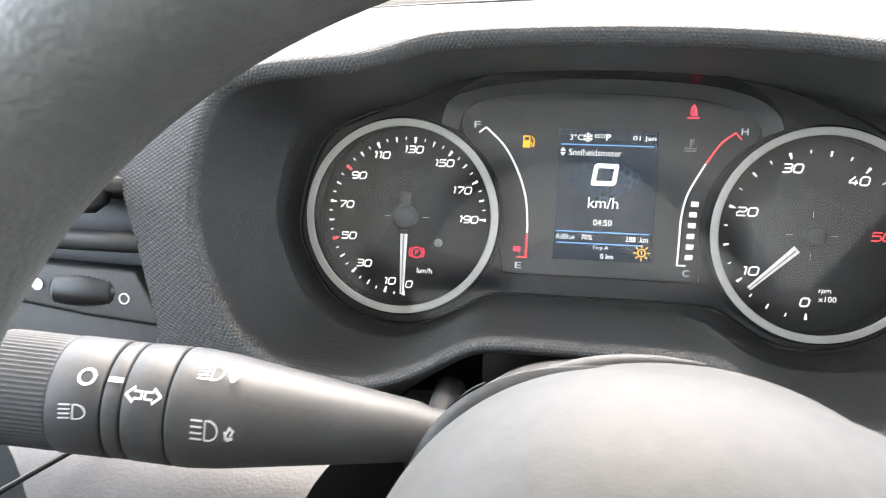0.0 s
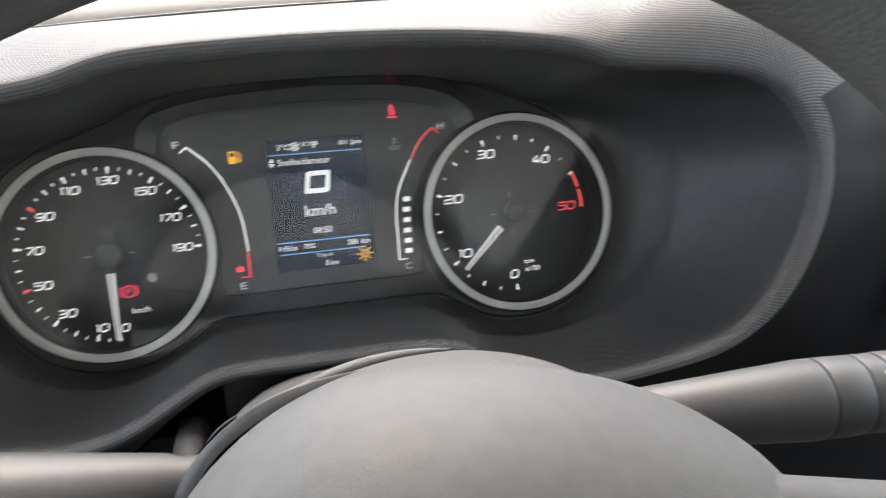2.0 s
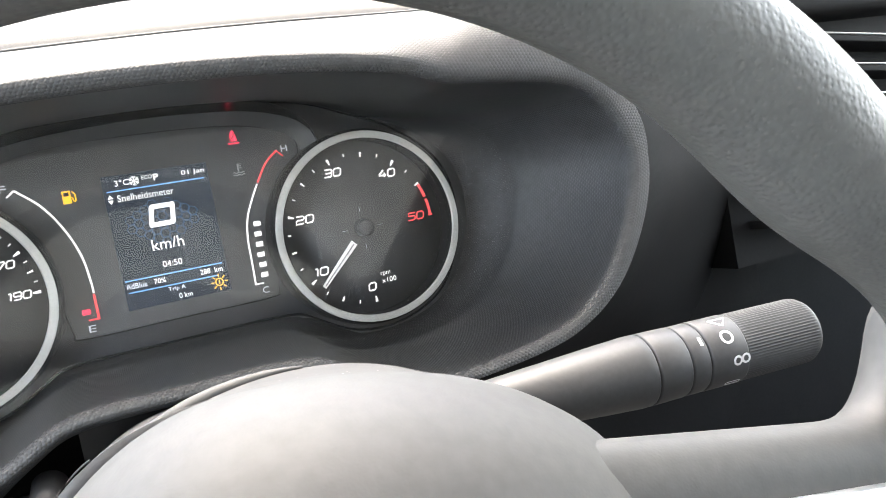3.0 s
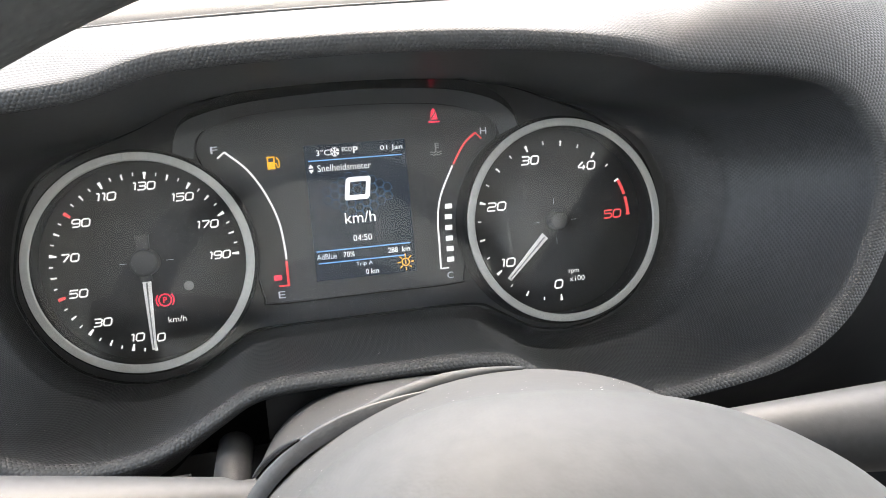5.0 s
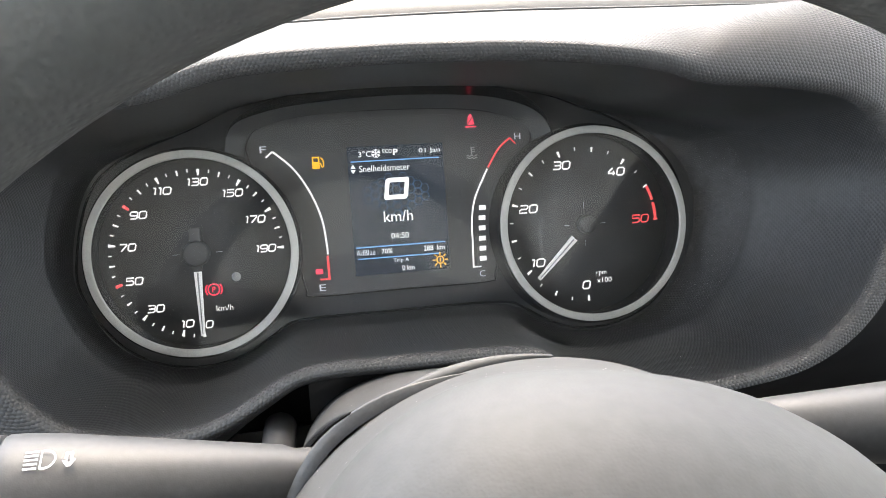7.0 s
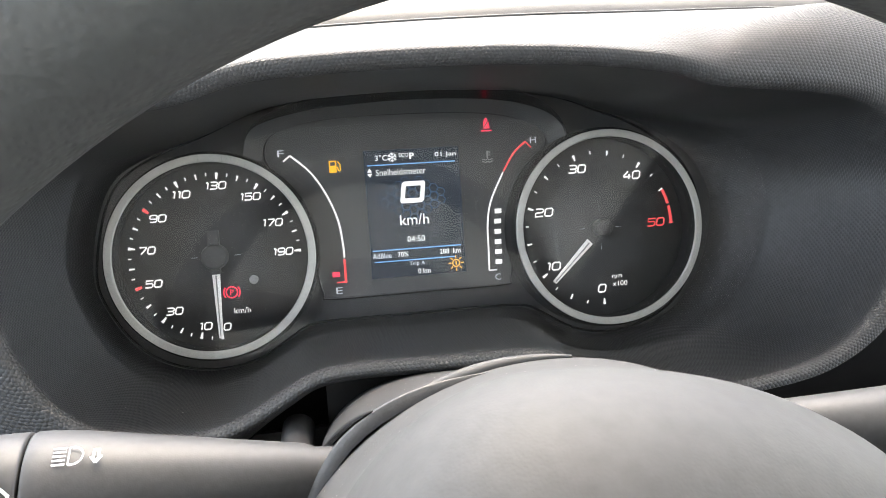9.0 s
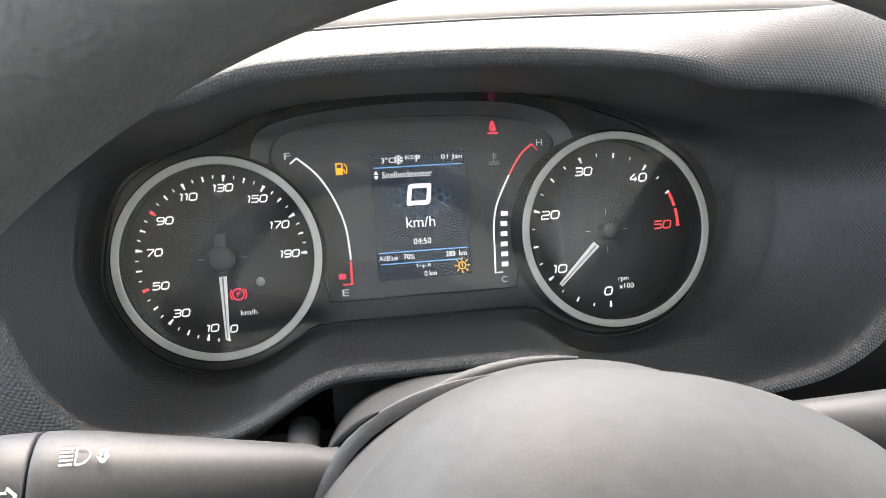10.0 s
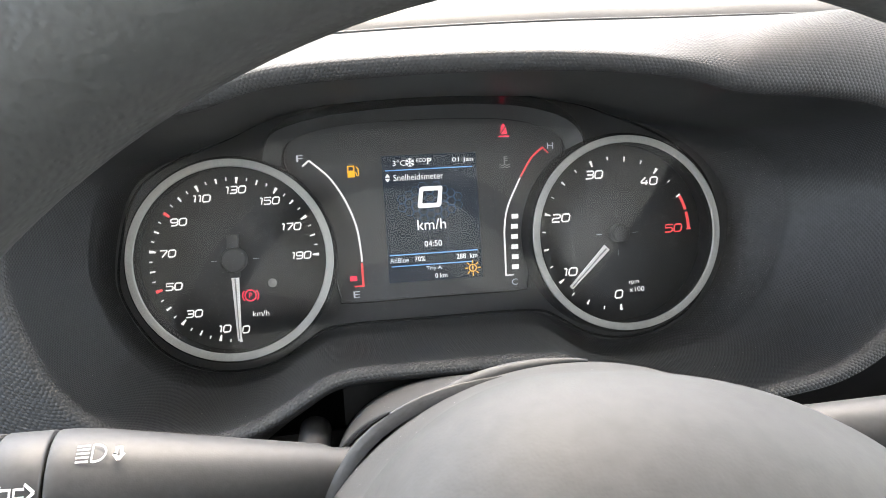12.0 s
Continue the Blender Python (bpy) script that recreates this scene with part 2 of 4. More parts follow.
def sweep(path, radius, n=10, closed=False, flat=1.0):
    """A rounded bar along a path; radius may be a function of 0..1."""
    rows, cnt = [], len(path)
    for i, p in enumerate(path):
        a = path[(i - 1) % cnt] if closed or i else path[0]
        b = path[(i + 1) % cnt] if closed or i < cnt - 1 else path[-1]
        d = (Vector(b) - Vector(a)).normalized()
        side = d.cross(Vector((0, 1, 0)))
        side = side.normalized() if side.length > 1e-4 else Vector((1, 0, 0))
        up = side.cross(d)
        r = radius(i / (cnt - 1)) if callable(radius) else radius
        rows.append([Vector(p) + r * (math.cos(2 * math.pi * k / n) * side + flat * math.sin(2 * math.pi * k / n) * up) for k in range(n)])
    bm, vs = grid(rows, closed_u=True, closed_v=closed)
    if not closed:
        bm.faces.new(vs[0]), bm.faces.new(vs[-1])
    return bm


def mm(pairs):
    return [(a / 1000, b / 1000) for a, b in pairs]


def smoothed(pts, times=8):
    for _ in range(times):
        n = len(pts)
        pts = [(pts[i - 1] + 2 * pts[i] + pts[(i + 1) % n]) / 4 for i in range(n)]
    return pts


def lettering(name, string, x, z, height, mat, parent, width=0.0, y=-0.0022, shear=0.0, bold=0.0, m=None):
    """Printed words, centred on x and z, with their height and width in metres."""
    cu = bpy.data.curves.new(name, "FONT")
    cu.body, cu.resolution_u, cu.offset = string, 3, bold
    ob = bpy.data.objects.new(name, cu)
    scene.collection.objects.link(ob)
    me = bpy.data.meshes.new_from_object(ob.evaluated_get(bpy.context.evaluated_depsgraph_get()))
    bpy.data.objects.remove(ob)
    xs, ys = [v.co.x for v in me.vertices], [v.co.y for v in me.vertices]
    kz = height / (max(ys) - min(ys))
    kx = width / (max(xs) - min(xs)) if width else kz
    mx, my = (max(xs) + min(xs)) / 2, (max(ys) + min(ys)) / 2
    for v in me.vertices:
        lx, lz = (v.co.x - mx) * kx, (v.co.y - my) * kz
        p = Vector((lx + shear * lz, lz, 0))
        v.co = m @ p if m else Vector((x + p.x, y, z + p.y))
    me.materials.clear()
    me.materials.append(mat)
    out = new(name, me)
    out.parent = parent
    return out


STROKES = {
    "0": [[(0.18, 0), (0.82, 0), (1, 0.18), (1, 0.82), (0.82, 1), (0.18, 1), (0, 0.82), (0, 0.18), (0.18, 0), (0.5, 0)]],
    "1": [[(0.1, 0.95), (0.75, 0.95), (0.8, 0.9), (0.8, 0)]],
    "2": [[(0, 1), (0.82, 1), (1, 0.85), (1, 0.64), (0.82, 0.5), (0.18, 0.5), (0, 0.36), (0, 0), (1, 0)]],
    "3": [[(0, 1), (0.82, 1), (1, 0.86), (1, 0.62), (0.85, 0.5), (1, 0.38), (1, 0.14), (0.82, 0), (0, 0)], [(0.15, 0.5), (0.85, 0.5)]],
    "4": [[(1, 0.28), (0, 0.28), (0, 0.42), (0.55, 1)], [(0.75, 0.62), (0.75, 0)]],
    "5": [[(1, 1), (0, 1), (0, 0.58), (0.82, 0.58), (1, 0.45), (1, 0.15), (0.82, 0), (0, 0)]],
    "7": [[(0, 1), (1, 1), (1, 0.85), (0.35, 0)]],
    "9": [[(1, 0.45), (0.18, 0.45), (0, 0.58), (0, 0.86), (0.18, 1), (0.82, 1), (1, 0.86), (1, 0.15), (0.82, 0), (0.1, 0)]],
}


def numeral(string, x, z, height, mat, parent, width, y=-0.0022, shear=0.2):
    """Wide square-cornered dial figures, centred on x and z."""
    wide = [0.45 if c == "1" else 1.0 for c in string]
    gap = 0.26
    unit = width / (sum(wide) + gap * (len(string) - 1) + 0.16)
    line, h, left, pieces = height * 0.17, height * 0.83, x - width / 2 + 0.08 * unit, []
    for c, w in zip(string, wide):
        for stroke in STROKES[c]:
            pts = [(left + a * w * unit + shear * (b - 0.5) * h, z + (b - 0.5) * h) for a, b in stroke]
            pieces.append(ribbon(pts, line, y))
        left += (w + gap) * unit
    return part("numeral", merge(*pieces), mat, parent, smooth=False)


def ribbon(pts, width, y, thick=0.0004):
    """A printed line of even width through (x, z) points."""
    bm = bmesh.new()
    vs = []
    for i, p in enumerate(pts):
        a, b = Vector(pts[max(i - 1, 0)]), Vector(pts[min(i + 1, len(pts) - 1)])
        t = (b - a).normalized()
        n = Vector((-t.y, t.x)) * width / 2
        vs.append([bm.verts.new((p[0] + s * n.x, y, p[1] + s * n.y)) for s in (-1, 1)])
    for a, b in zip(vs, vs[1:]):
        bm.faces.new((a[0], b[0], b[1], a[1]))
    return bm


def merge(*bms):
    """Several pieces as one mesh."""
    out = bmesh.new()
    for b in bms:
        me = bpy.data.meshes.new("piece")
        b.to_mesh(me)
        b.free()
        out.from_mesh(me)
        bpy.data.meshes.remove(me)
    return out


def plate(outline, y):
    bm = bmesh.new()
    bm.faces.new([bm.verts.new((x, y, z)) for x, z in outline])
    return bm


def ring_shape(x, z, r, width, y, a0=0.0, a1=360.0, n=40):
    return ribbon([(x + r * math.cos(radians(a0 + (a1 - a0) * k / n)), z + r * math.sin(radians(a0 + (a1 - a0) * k / n))) for k in range(n + 1)], width, y)


def bent(bm, m):
    """Lays a flat (x, z) drawing on another surface: m takes (x, z) to a place."""
    for v in bm.verts:
        v.co = m(v.co.x, v.co.z)
    return bm


# ---- unseen cab that closes the place; its tones and openings shape the light ----
def cab_box(name, lo, hi, label, category, mat=CLOTH):
    ob = part(name, box(lo, hi), mat, None, "", smooth=False)
    return tagged(ob, label, category, "", "structure")


# unseen sheet added outdoors to bounce skylight up through the windows
ground = part("ground", slab([(-300, -300), (300, -300), (300, 300), (-300, 300)], 0, 0.1), BOUNCE, None)
ground.matrix_world = pose(0, 0, -0.7, -90, 0, 0)
tagged(ground, "unseen pale grey ground added to bounce light", "ground", "", "structure")
cab_box("floor", (-0.75, -1.3, 0.0), (1.35, 1.0, 0.04), "unseen dark rubber cab floor", "floor", RUBBER)
# light wall with a slanted end, dark panel behind: added to shape the lens reflection
rear = part("wall_rear", slab([(-0.75, 1.05), (0.07, 1.05), (0.863, 1.93), (0.863, 2.0), (-0.75, 2.0)], -1.36, -1.3), CLOTH, None, smooth=False)
tagged(rear, "unseen light grey upper rear wall, cut aslant for the lens reflection", "wall", "", "structure")
cab_box("rear_reflect_panel", (-0.06, -1.42, 1.05), (1.35, -1.361, 2.0), "unseen dark panel added for the slanted edge reflected in the lens", "wall", RUBBER)
cab_box("wall_rear_lower", (-0.75, -1.36, 0.04), (1.35, -1.3, 1.05), "unseen dark lower rear wall of the cab", "wall", RUBBER)
cab_box("ceiling", (-0.75, -1.3, 1.95), (1.35, 0.12, 2.0), "unseen light grey cab roof lining", "ceiling")
for nm, x in (("wall_left", -0.75), ("wall_right", 1.3)):
    cab_box(nm, (x, -1.3, 0.04), (x + 0.05, 1.0, 1.08), "unseen dark lower door wall of the cab", "wall", RUBBER)
    cab_box(nm + "_pillar", (x, -1.3, 1.08), (x + 0.05, -1.0, 1.95), "unseen grey pillar beside the side window", "pillar")

# ---- dashboard ----
LIP = mm([(-186, 10), (-182, -14), (-170, -43), (-150, -62), (-122, -69), (-96, -66), (-74, -55), (-55, -46.5), (-14, -46.5), (38, -47.5),
          (56, -56), (76, -70), (106, -74.5), (146, -71), (178, -64), (205, -44), (224, -12), (230, 20), (211, 50), (176, 59),
          (131, 63), (108, 70.5), (56, 76), (-4, 77), (-60, 75), (-86, 72), (-111, 64), (-155, 59.5), (-177, 48)])
INNER = mm([(-172, 0), (-170, -20), (-155, -45), (-135, -58), (-112, -62), (-90, -58), (-70, -46), (-58, -41), (-10, -41), (55, -41),
            (70, -46), (90, -58), (112, -62), (135, -58), (157, -45), (170, -20), (174, 0), (172, 22), (160, 42), (135, 60),
            (110, 70), (90, 78), (50, 86), (0, 89), (-50, 86), (-85, 78), (-110, 66), (-140, 55), (-162, 38)])
YLIP = -0.11
lip = smoothed(curve_through(LIP))
inner = smoothed(curve_through(INNER))
dashboard = thing("dashboard", "charcoal grained plastic van dashboard with a deep instrument bowl", "dashboard", "structure")
rows = []
for k in range(13):
    s = k / 12 * math.pi / 2
    l, d = math.sin(s), 1 - math.cos(s)
    rows.append([(a.x + (b.x - a.x) * l, 0.001 + (YLIP + 0.004 - 0.001) * d, a.y + (b.y - a.y) * l) for a, b in zip(inner, lip)])
bm = skin(rows)
n = len(lip)
shade = [f for k, f in enumerate(bm.faces) if lip[k % n].y > 0.047]
roof = bm.copy()
keep = {f.index for f in shade}
bmesh.ops.delete(roof, geom=[f for k, f in enumerate(list(roof.faces)) if k not in keep], context="FACES")
bmesh.ops.delete(bm, geom=shade, context="FACES")
part("instrument_bowl", bm, BOWL, dashboard, "black grained bowl round the instruments")
part("bowl_roof", roof, ROOF, dashboard, "smooth black underside of the hood")


def outward(i, pts):
    a, b = pts[i - 1], pts[(i + 1) % len(pts)]
    t = (b - a).normalized()
    return Vector((t.y, -t.x)) * (1 if (t.y * (pts[i].x - 0.02) - t.x * pts[i].y) > 0 else -1)


# The face outside the lip: it rolls over the edge and then runs out to the vents, the hood seam and the column.
OUTER = [(-222, -108, 13), (-214.5, -108, -13), (-204.5, -108, -47), (-195, -106, -80), (-125, -95, -88), (-97, -88, -82), (-78, -84, -69), (-56, -84, -58), (-12, -84, -57), (40, -84, -58),
         (60, -84, -68), (80, -86, -84), (108, -84, -92), (155, -55, -108), (215, -28, -120), (330, 0, -125), (430, 4, -12), (430, -4, 40), (345, -50, 80), (262, -58, 107),
         (205, -45, 114), (140, -30, 118), (70, -30, 118), (0, -30, 116.5), (-70, -30, 113.5), (-115, -31, 111), (-160, -35, 106), (-202, -60, 86), (-233, -95, 45)]
outer = curve_through([(x / 1000, y / 1000, z / 1000) for x, y, z in OUTER])
norm = [outward(i, lip) for i in range(len(lip))]


def roll(n):
    """Width of the rounded edge: a tight bead below and beside the bowl, a broad soft one along the hood."""
    return 0.004 + 0.003 * max(0.0, n.y) ** 2


rows = [[(p.x, YLIP + 0.004, p.y) for p in lip]]
for k in range(1, 6):
    a = k / 5 * math.pi / 2
    rows.append([(p.x + n.x * roll(n) * (1 - math.cos(a)), YLIP + 0.004 - 0.005 * math.sin(a), p.y + n.y * roll(n) * (1 - math.cos(a))) for p, n in zip(lip, norm)])
last = [Vector(p) for p in rows[-1]]
for k in range(1, 13):
    f = k / 12
    row = []
    for p, q, n in zip(last, outer, norm):
        flat = max(0.0, n.y) ** 2 * min(max((0.135 - p.x) / 0.05, 0.0), 1.0)
        far = max(0.0, n.y) * min(max((p.x - 0.09) / 0.08, 0.0), 1.0)
        c = p.lerp(q, 0.45 * flat) + Vector((n.x, 0, n.y)) * (q - p).length * (0.15 - 0.12 * flat + 0.26 * far)
        row.append(p * (1 - f) ** 2 + c * 2 * f * (1 - f) + q * f * f)
    rows.append(row)
bm = skin(rows)
n = len(lip)
# faces right of the bowl get the shade colour, split off as their own skin
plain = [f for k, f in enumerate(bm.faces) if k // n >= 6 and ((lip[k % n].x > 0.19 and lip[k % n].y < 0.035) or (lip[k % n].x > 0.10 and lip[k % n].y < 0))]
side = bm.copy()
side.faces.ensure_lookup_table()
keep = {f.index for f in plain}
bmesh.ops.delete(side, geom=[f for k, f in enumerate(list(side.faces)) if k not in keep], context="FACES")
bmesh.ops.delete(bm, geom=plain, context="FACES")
part("fascia", bm, GRAIN, dashboard, "grey honeycomb-grained fascia and hood")
part("shaded_fascia", side, SHADE_DARK, dashboard, "smooth fascia beside the bowl, coloured dark for its shade")
edge = outer[16:129]
# skirt in the same shade colour
part("fascia_skirt", grid([edge, [p + Vector((0, 0.004, -0.004)) for p in edge], [p + Vector((0, 0.008, -0.12)) for p in edge]])[0], SHADE_DARK, dashboard, "return below the fascia, coloured dark for its shade")

# dash top beyond the seam
top = [p for p in curve_through([(x / 1000, y / 1000, z / 1000) for x, y, z in [(460, -60, 100), (345, -56, 98), (262, -58, 107), (205, -45, 114), (140, -30, 118), (70, -30, 118), (0, -30, 116.5), (-70, -30, 113.5), (-160, -34, 107), (-300, -36, 99), (-420, -38, 94)]], closed=False)]
rows = [[p + Vector((0, 0.002, -0.004)) for p in top], [p + Vector((0, 0, 0.0005)) for p in top]]
for k in range(1, 8):
    d = k / 7 * 0.6
    rows.append([p + Vector((0, d * 0.906, d * 0.423)) for p in top])
bm, _ = grid(rows)
part("seam_edge", sweep([p + Vector((0, -0.0002, 0.0002)) for p in top], 0.0009, 8), TOPSKIN, dashboard, "pale rounded edge of the dash top")
part("dash_top", bm, TOPSKIN, dashboard, "light grey grained dash top")

# ---- instrument cluster ----
cluster = thing("instrument_cluster", "black instrument cluster with two ringed dials and lit gauges", "instrument cluster")
part("mask", slab([(p.x * 1.08, p.y * 1.08) for p in inner], 0.0, 0.006), MASK, cluster)
part("mask_edge", sweep([Vector((p.x, -0.0004, p.y)) for p in inner], 0.0007, 6, closed=True), WALL, cluster)
WINDOW = mm([(-49, -29), (0, -29), (49, -29), (54, -25), (57, -8), (60, 10), (67, 30), (78, 46), (80, 56), (72, 64), (45, 70.5), (0, 72.5), (-45, 71.5),
             (-72, 66), (-80, 57), (-78, 46), (-67, 30), (-60, 10), (-57, -8), (-54, -25)])
window_plate = part("window_panel", slab([(p.x, p.y) for p in curve_through(WINDOW, 6)], -0.0012, 0.001, 0.0006), MASK, cluster, "dark grey gauge panel round the display")

part("panel_border", sweep([Vector((p.x, -0.0012, p.y)) for p in curve_through(WINDOW, 6)], 0.0005, 8, closed=True), BLACK, cluster)
ARCH_IN = mm([(-82, 50), (-79, 61), (-68, 67), (-45, 71.2), (0, 72.4), (45, 70.5), (68, 65), (79, 58), (82, 49)])
ARCH_OUT = mm([(-91, 52), (-87, 65), (-74, 71.5), (-47, 76.3), (0, 78.8), (46, 77), (72, 71.5), (86, 63), (91, 51)])
arch_in, arch_out = [curve_through(a, 8, closed=False) for a in (ARCH_IN, ARCH_OUT)]
part("panel_chamfer", grid([[(p.x, -0.0016, p.y) for p in arch_in], [(p.x, -0.0100, p.y) for p in arch_out]])[0], FACE, cluster, "dark chamfer over the gauge panel")
brow = []
for y, rise in ((-0.0098, 0.0), (-0.0150, 0.0018), (-0.0200, 0.0032), (-0.0260, 0.0043)):
    brow.append([(p.x, -0.0098 + (y + 0.0098) * (1 - (p.x / 0.092) ** 4), p.y + rise * (1 - (p.x / 0.092) ** 4)) for p in arch_out])
part("brow", grid(brow)[0], BROW, cluster, "gloss black brow above the gauges")
lens = part("lens", plate([(a.x + (b.x - a.x) * 0.573, a.y + (b.y - a.y) * 0.573) for a, b in zip(inner, lip)], -0.0215), LENS, cluster, "clear glossy plastic lens", smooth=False)
lens.visible_shadow = False


def tick(dial, cx, deg, r0, r1, w0, w1, mat):
    a = radians(deg)
    d, s = Vector((-math.sin(a), -math.cos(a))), Vector((math.cos(a), -math.sin(a)))
    c = Vector((cx, 0))
    pts = [c + d * r0 - s * w0 / 2, c + d * r0 + s * w0 / 2, c + d * r1 + s * w1 / 2, c + d * r1 - s * w1 / 2]
    part("tick", plate([(p.x, p.y) for p in pts], -0.0022), mat, dial, smooth=False)


def dial_base(name, cx, label, ro):
    """A dial face sunk in a black wall under a satin ring of outer radius ro."""
    M = pose(cx, 0, 0.0004, 90, 0, 0)
    ri = ro - 0.0041
    face = part(name, lathe([(0.0, 0.0018), (ri + 0.0004, 0.0018), (ri + 0.0004, -0.001)], M, 96, cap=False), FACE, cluster, label)
    part("bezel_ring", lathe([(ri - 0.0001, 0.0186), (ri + 0.0002, 0.0193), (ri + 0.0005, 0.0195), (ro - 0.0004, 0.0195), (ro - 0.0001, 0.0193), (ro, 0.018)], M, 160, cap=False), CHROME, face, "satin silver ring", smooth=False)
    part("bezel_wall", lathe([(ri + 0.0005, 0.0005), (ri + 0.0004, 0.0105), (ri + 0.0003, 0.0180), (ro - 0.0003, 0.0182), (ro + 0.0008, 0.0178), (ro + 0.0016, 0.0150), (ro + 0.0021, 0.0120), (ro + 0.0023, 0.0005)], M, 128, cap=False), WALL, face, "black round bezel wall")
    for deg in (0, 90, 180, 270):
        if cx < 0 and deg in (90, 270):
            continue
        a = radians(deg)
        d = Vector((math.cos(a), math.sin(a)))
        part("cross_mark", ribbon([(cx + d.x * r, d.y * r) for r in (0.0095, 0.0130)], 0.00022, -0.0022), PALE, face)
    return face


# speedometer: 0 at the foot, 190 to the right
L = -0.110
speedo = dial_base("speedometer", L, "round speedometer marked 0 to 190 km/h", 0.0537)
K = 270 / 190
for v in range(0, 191, 5):
    deg = v * K
    if v in (50, 90):
        tick(speedo, L, deg, 0.0418, 0.0455, 0.0013, 0.0019, REDLIT)
    elif v % 20 == 10 or v == 0:
        tick(speedo, L, deg, 0.0420, 0.0455, 0.0008, 0.0017, WHITE)
    elif v % 10 == 0:
        tick(speedo, L, deg, 0.0426, 0.0455, 0.0007, 0.0011, WHITE)
    else:
        tick(speedo, L, deg, 0.0437, 0.0455, 0.0006, 0.0007, WHITE)
for string, x, z, w in (("0", -107, -38.8, 4.0), ("10", -118.4, -37.5, 7.0), ("30", -133.8, -27.9, 8.8), ("50", -143.4, -12.3, 8.8), ("70", -145.4, 5.8, 8.7), ("90", -138.5, 22.6, 8.8),
                        ("110", -125.6, 34.6, 9.8), ("130", -107.2, 38.4, 11.2), ("150", -89.4, 31.3, 11.2), ("170", -78.6, 16.3, 11.0), ("190", -74.2, 0, 11.0)):
    numeral(string, x / 1000, z / 1000, 0.0044, WHITE, speedo, w / 1000)
lettering("unit_mark", "km/h", -0.0983, -0.0305, 0.0030, WHITE, speedo, 0.0088)
part("light_sensor", lathe([(0.0, 0.0022), (0.0024, 0.0022), (0.0025, 0.0019)], pose(-0.091, 0, -0.0142, 90, 0, 0), 24, cap=False), DIM, speedo)
px, pz = -0.1032, -0.0202
sym = part("brake_symbol", ring_shape(px, pz, 0.0030, 0.0007, -0.0023), REDLAMP, speedo, "lit red parking brake symbol")
lettering("letter", "P", px, pz, 0.0030, REDLAMP, sym, bold=0.01, y=-0.0023)
for a0, a1 in ((140, 220), (-40, 40)):
    part("bracket", ring_shape(px, pz, 0.0043, 0.0007, -0.0023, a0, a1, 12), REDLAMP, sym)


def needle(dial, cx, deg, r0, r1, w0, w1, y, cap_r, tail):
    a = radians(deg)
    d, s, c = Vector((-math.sin(a), -math.cos(a))), Vector((math.cos(a), -math.sin(a))), Vector((cx, 0))
    out = [c + d * r0 - s * w0 / 2, c + d * r0 + s * w0 / 2, c + d * r1 + s * w1 / 2, c + d * r1 - s * w1 / 2]
    arm = part("needle", slab([(p.x, p.y) for p in out], y, y + 0.0012, 0.0003), NEEDLE, dial, "white lit pointer")
    ridge = [c + d * (r0 + 0.001) - s * w0 * 0.1, c + d * (r0 + 0.001) + s * w0 * 0.1, c + d * (r1 - 0.001) + s * w1 * 0.1, c + d * (r1 - 0.001) - s * w1 * 0.1]
    part("ridge", slab([(p.x, p.y) for p in ridge], y - 0.0002, y + 0.0003), DIM, arm)
    part("needle_cap", lathe([(0.0, -y + 0.0042), (cap_r * 0.8, -y + 0.0041), (cap_r * 0.95, -y + 0.0034), (cap_r, -y + 0.002), (cap_r, 0.002)], pose(cx, 0, 0, 90, 0, 0), 48, cap=False), CAP if tail else FACE, dial)
    if tail:
        t = [c - d * 0.004 - s * 0.0031, c - d * 0.004 + s * 0.0031, c - d * 0.0140 + s * 0.0031, c - d * 0.0140 - s * 0.0031]
        part("needle_tail", slab([(p.x, p.y) for p in t], y - 0.0015, y + 0.002, 0.0005), CAP, dial)
        t = [c + d * 0.004 - s * 0.0028, c + d * 0.004 + s * 0.0028, c + d * 0.0095 + s * 0.0026, c + d * 0.0095 - s * 0.0026]
        part("needle_root", slab([(p.x, p.y) for p in t], y - 0.0012, y + 0.002, 0.0005), CAP, dial)


needle(speedo, L, 0.0, 0.0090, 0.0440, 0.0041, 0.0021, -0.0085, 0.0068, True)

# tachometer: 0 at the foot, 50 to the right
R = 0.110
tacho = dial_base("tachometer", R, "round tachometer marked 0 to 50 with a red end", 0.0556)
for k in range(0, 21):
    v = k * 2.5
    deg = v * 5.4
    if v >= 47:
        continue
    if v % 10 == 0:
        tick(tacho, R, deg, 0.0420, 0.0455, 0.0008, 0.0017, WHITE)
    elif v % 5 == 0:
        tick(tacho, R, deg, 0.0426, 0.0455, 0.0008, 0.0013, WHITE)
    else:
        tick(tacho, R, deg, 0.0435, 0.0455, 0.0007, 0.0008, WHITE)
for a0, a1 in ((26.5, 15.0), (13.0, 0.6)):
    part("red_arc", ring_shape(R, 0, 0.0448, 0.0018, -0.0022, a0, a1, 14), REDLIT, tacho, "red warning arc")
tick(tacho, R, 270, 0.0434, 0.0462, 0.0009, 0.0009, REDLIT)
for string, x, z, w, mt in (("0", 109, -36, 5.0, WHITE), ("10", 80, -20.6, 8.8, WHITE), ("20", 76.3, 11.2, 11, WHITE), ("30", 98.0, 35.3, 10.6, WHITE), ("40", 131.6, 29.8, 10.6, WHITE), ("50", 145.2, 0.9, 10.8, REDLIT)):
    numeral(string, x / 1000, z / 1000, 0.0052, mt, tacho, w / 1000)
lettering("unit_mark", "rpm", 0.1187, -0.0300, 0.0027, WHITE, tacho, 0.0062)
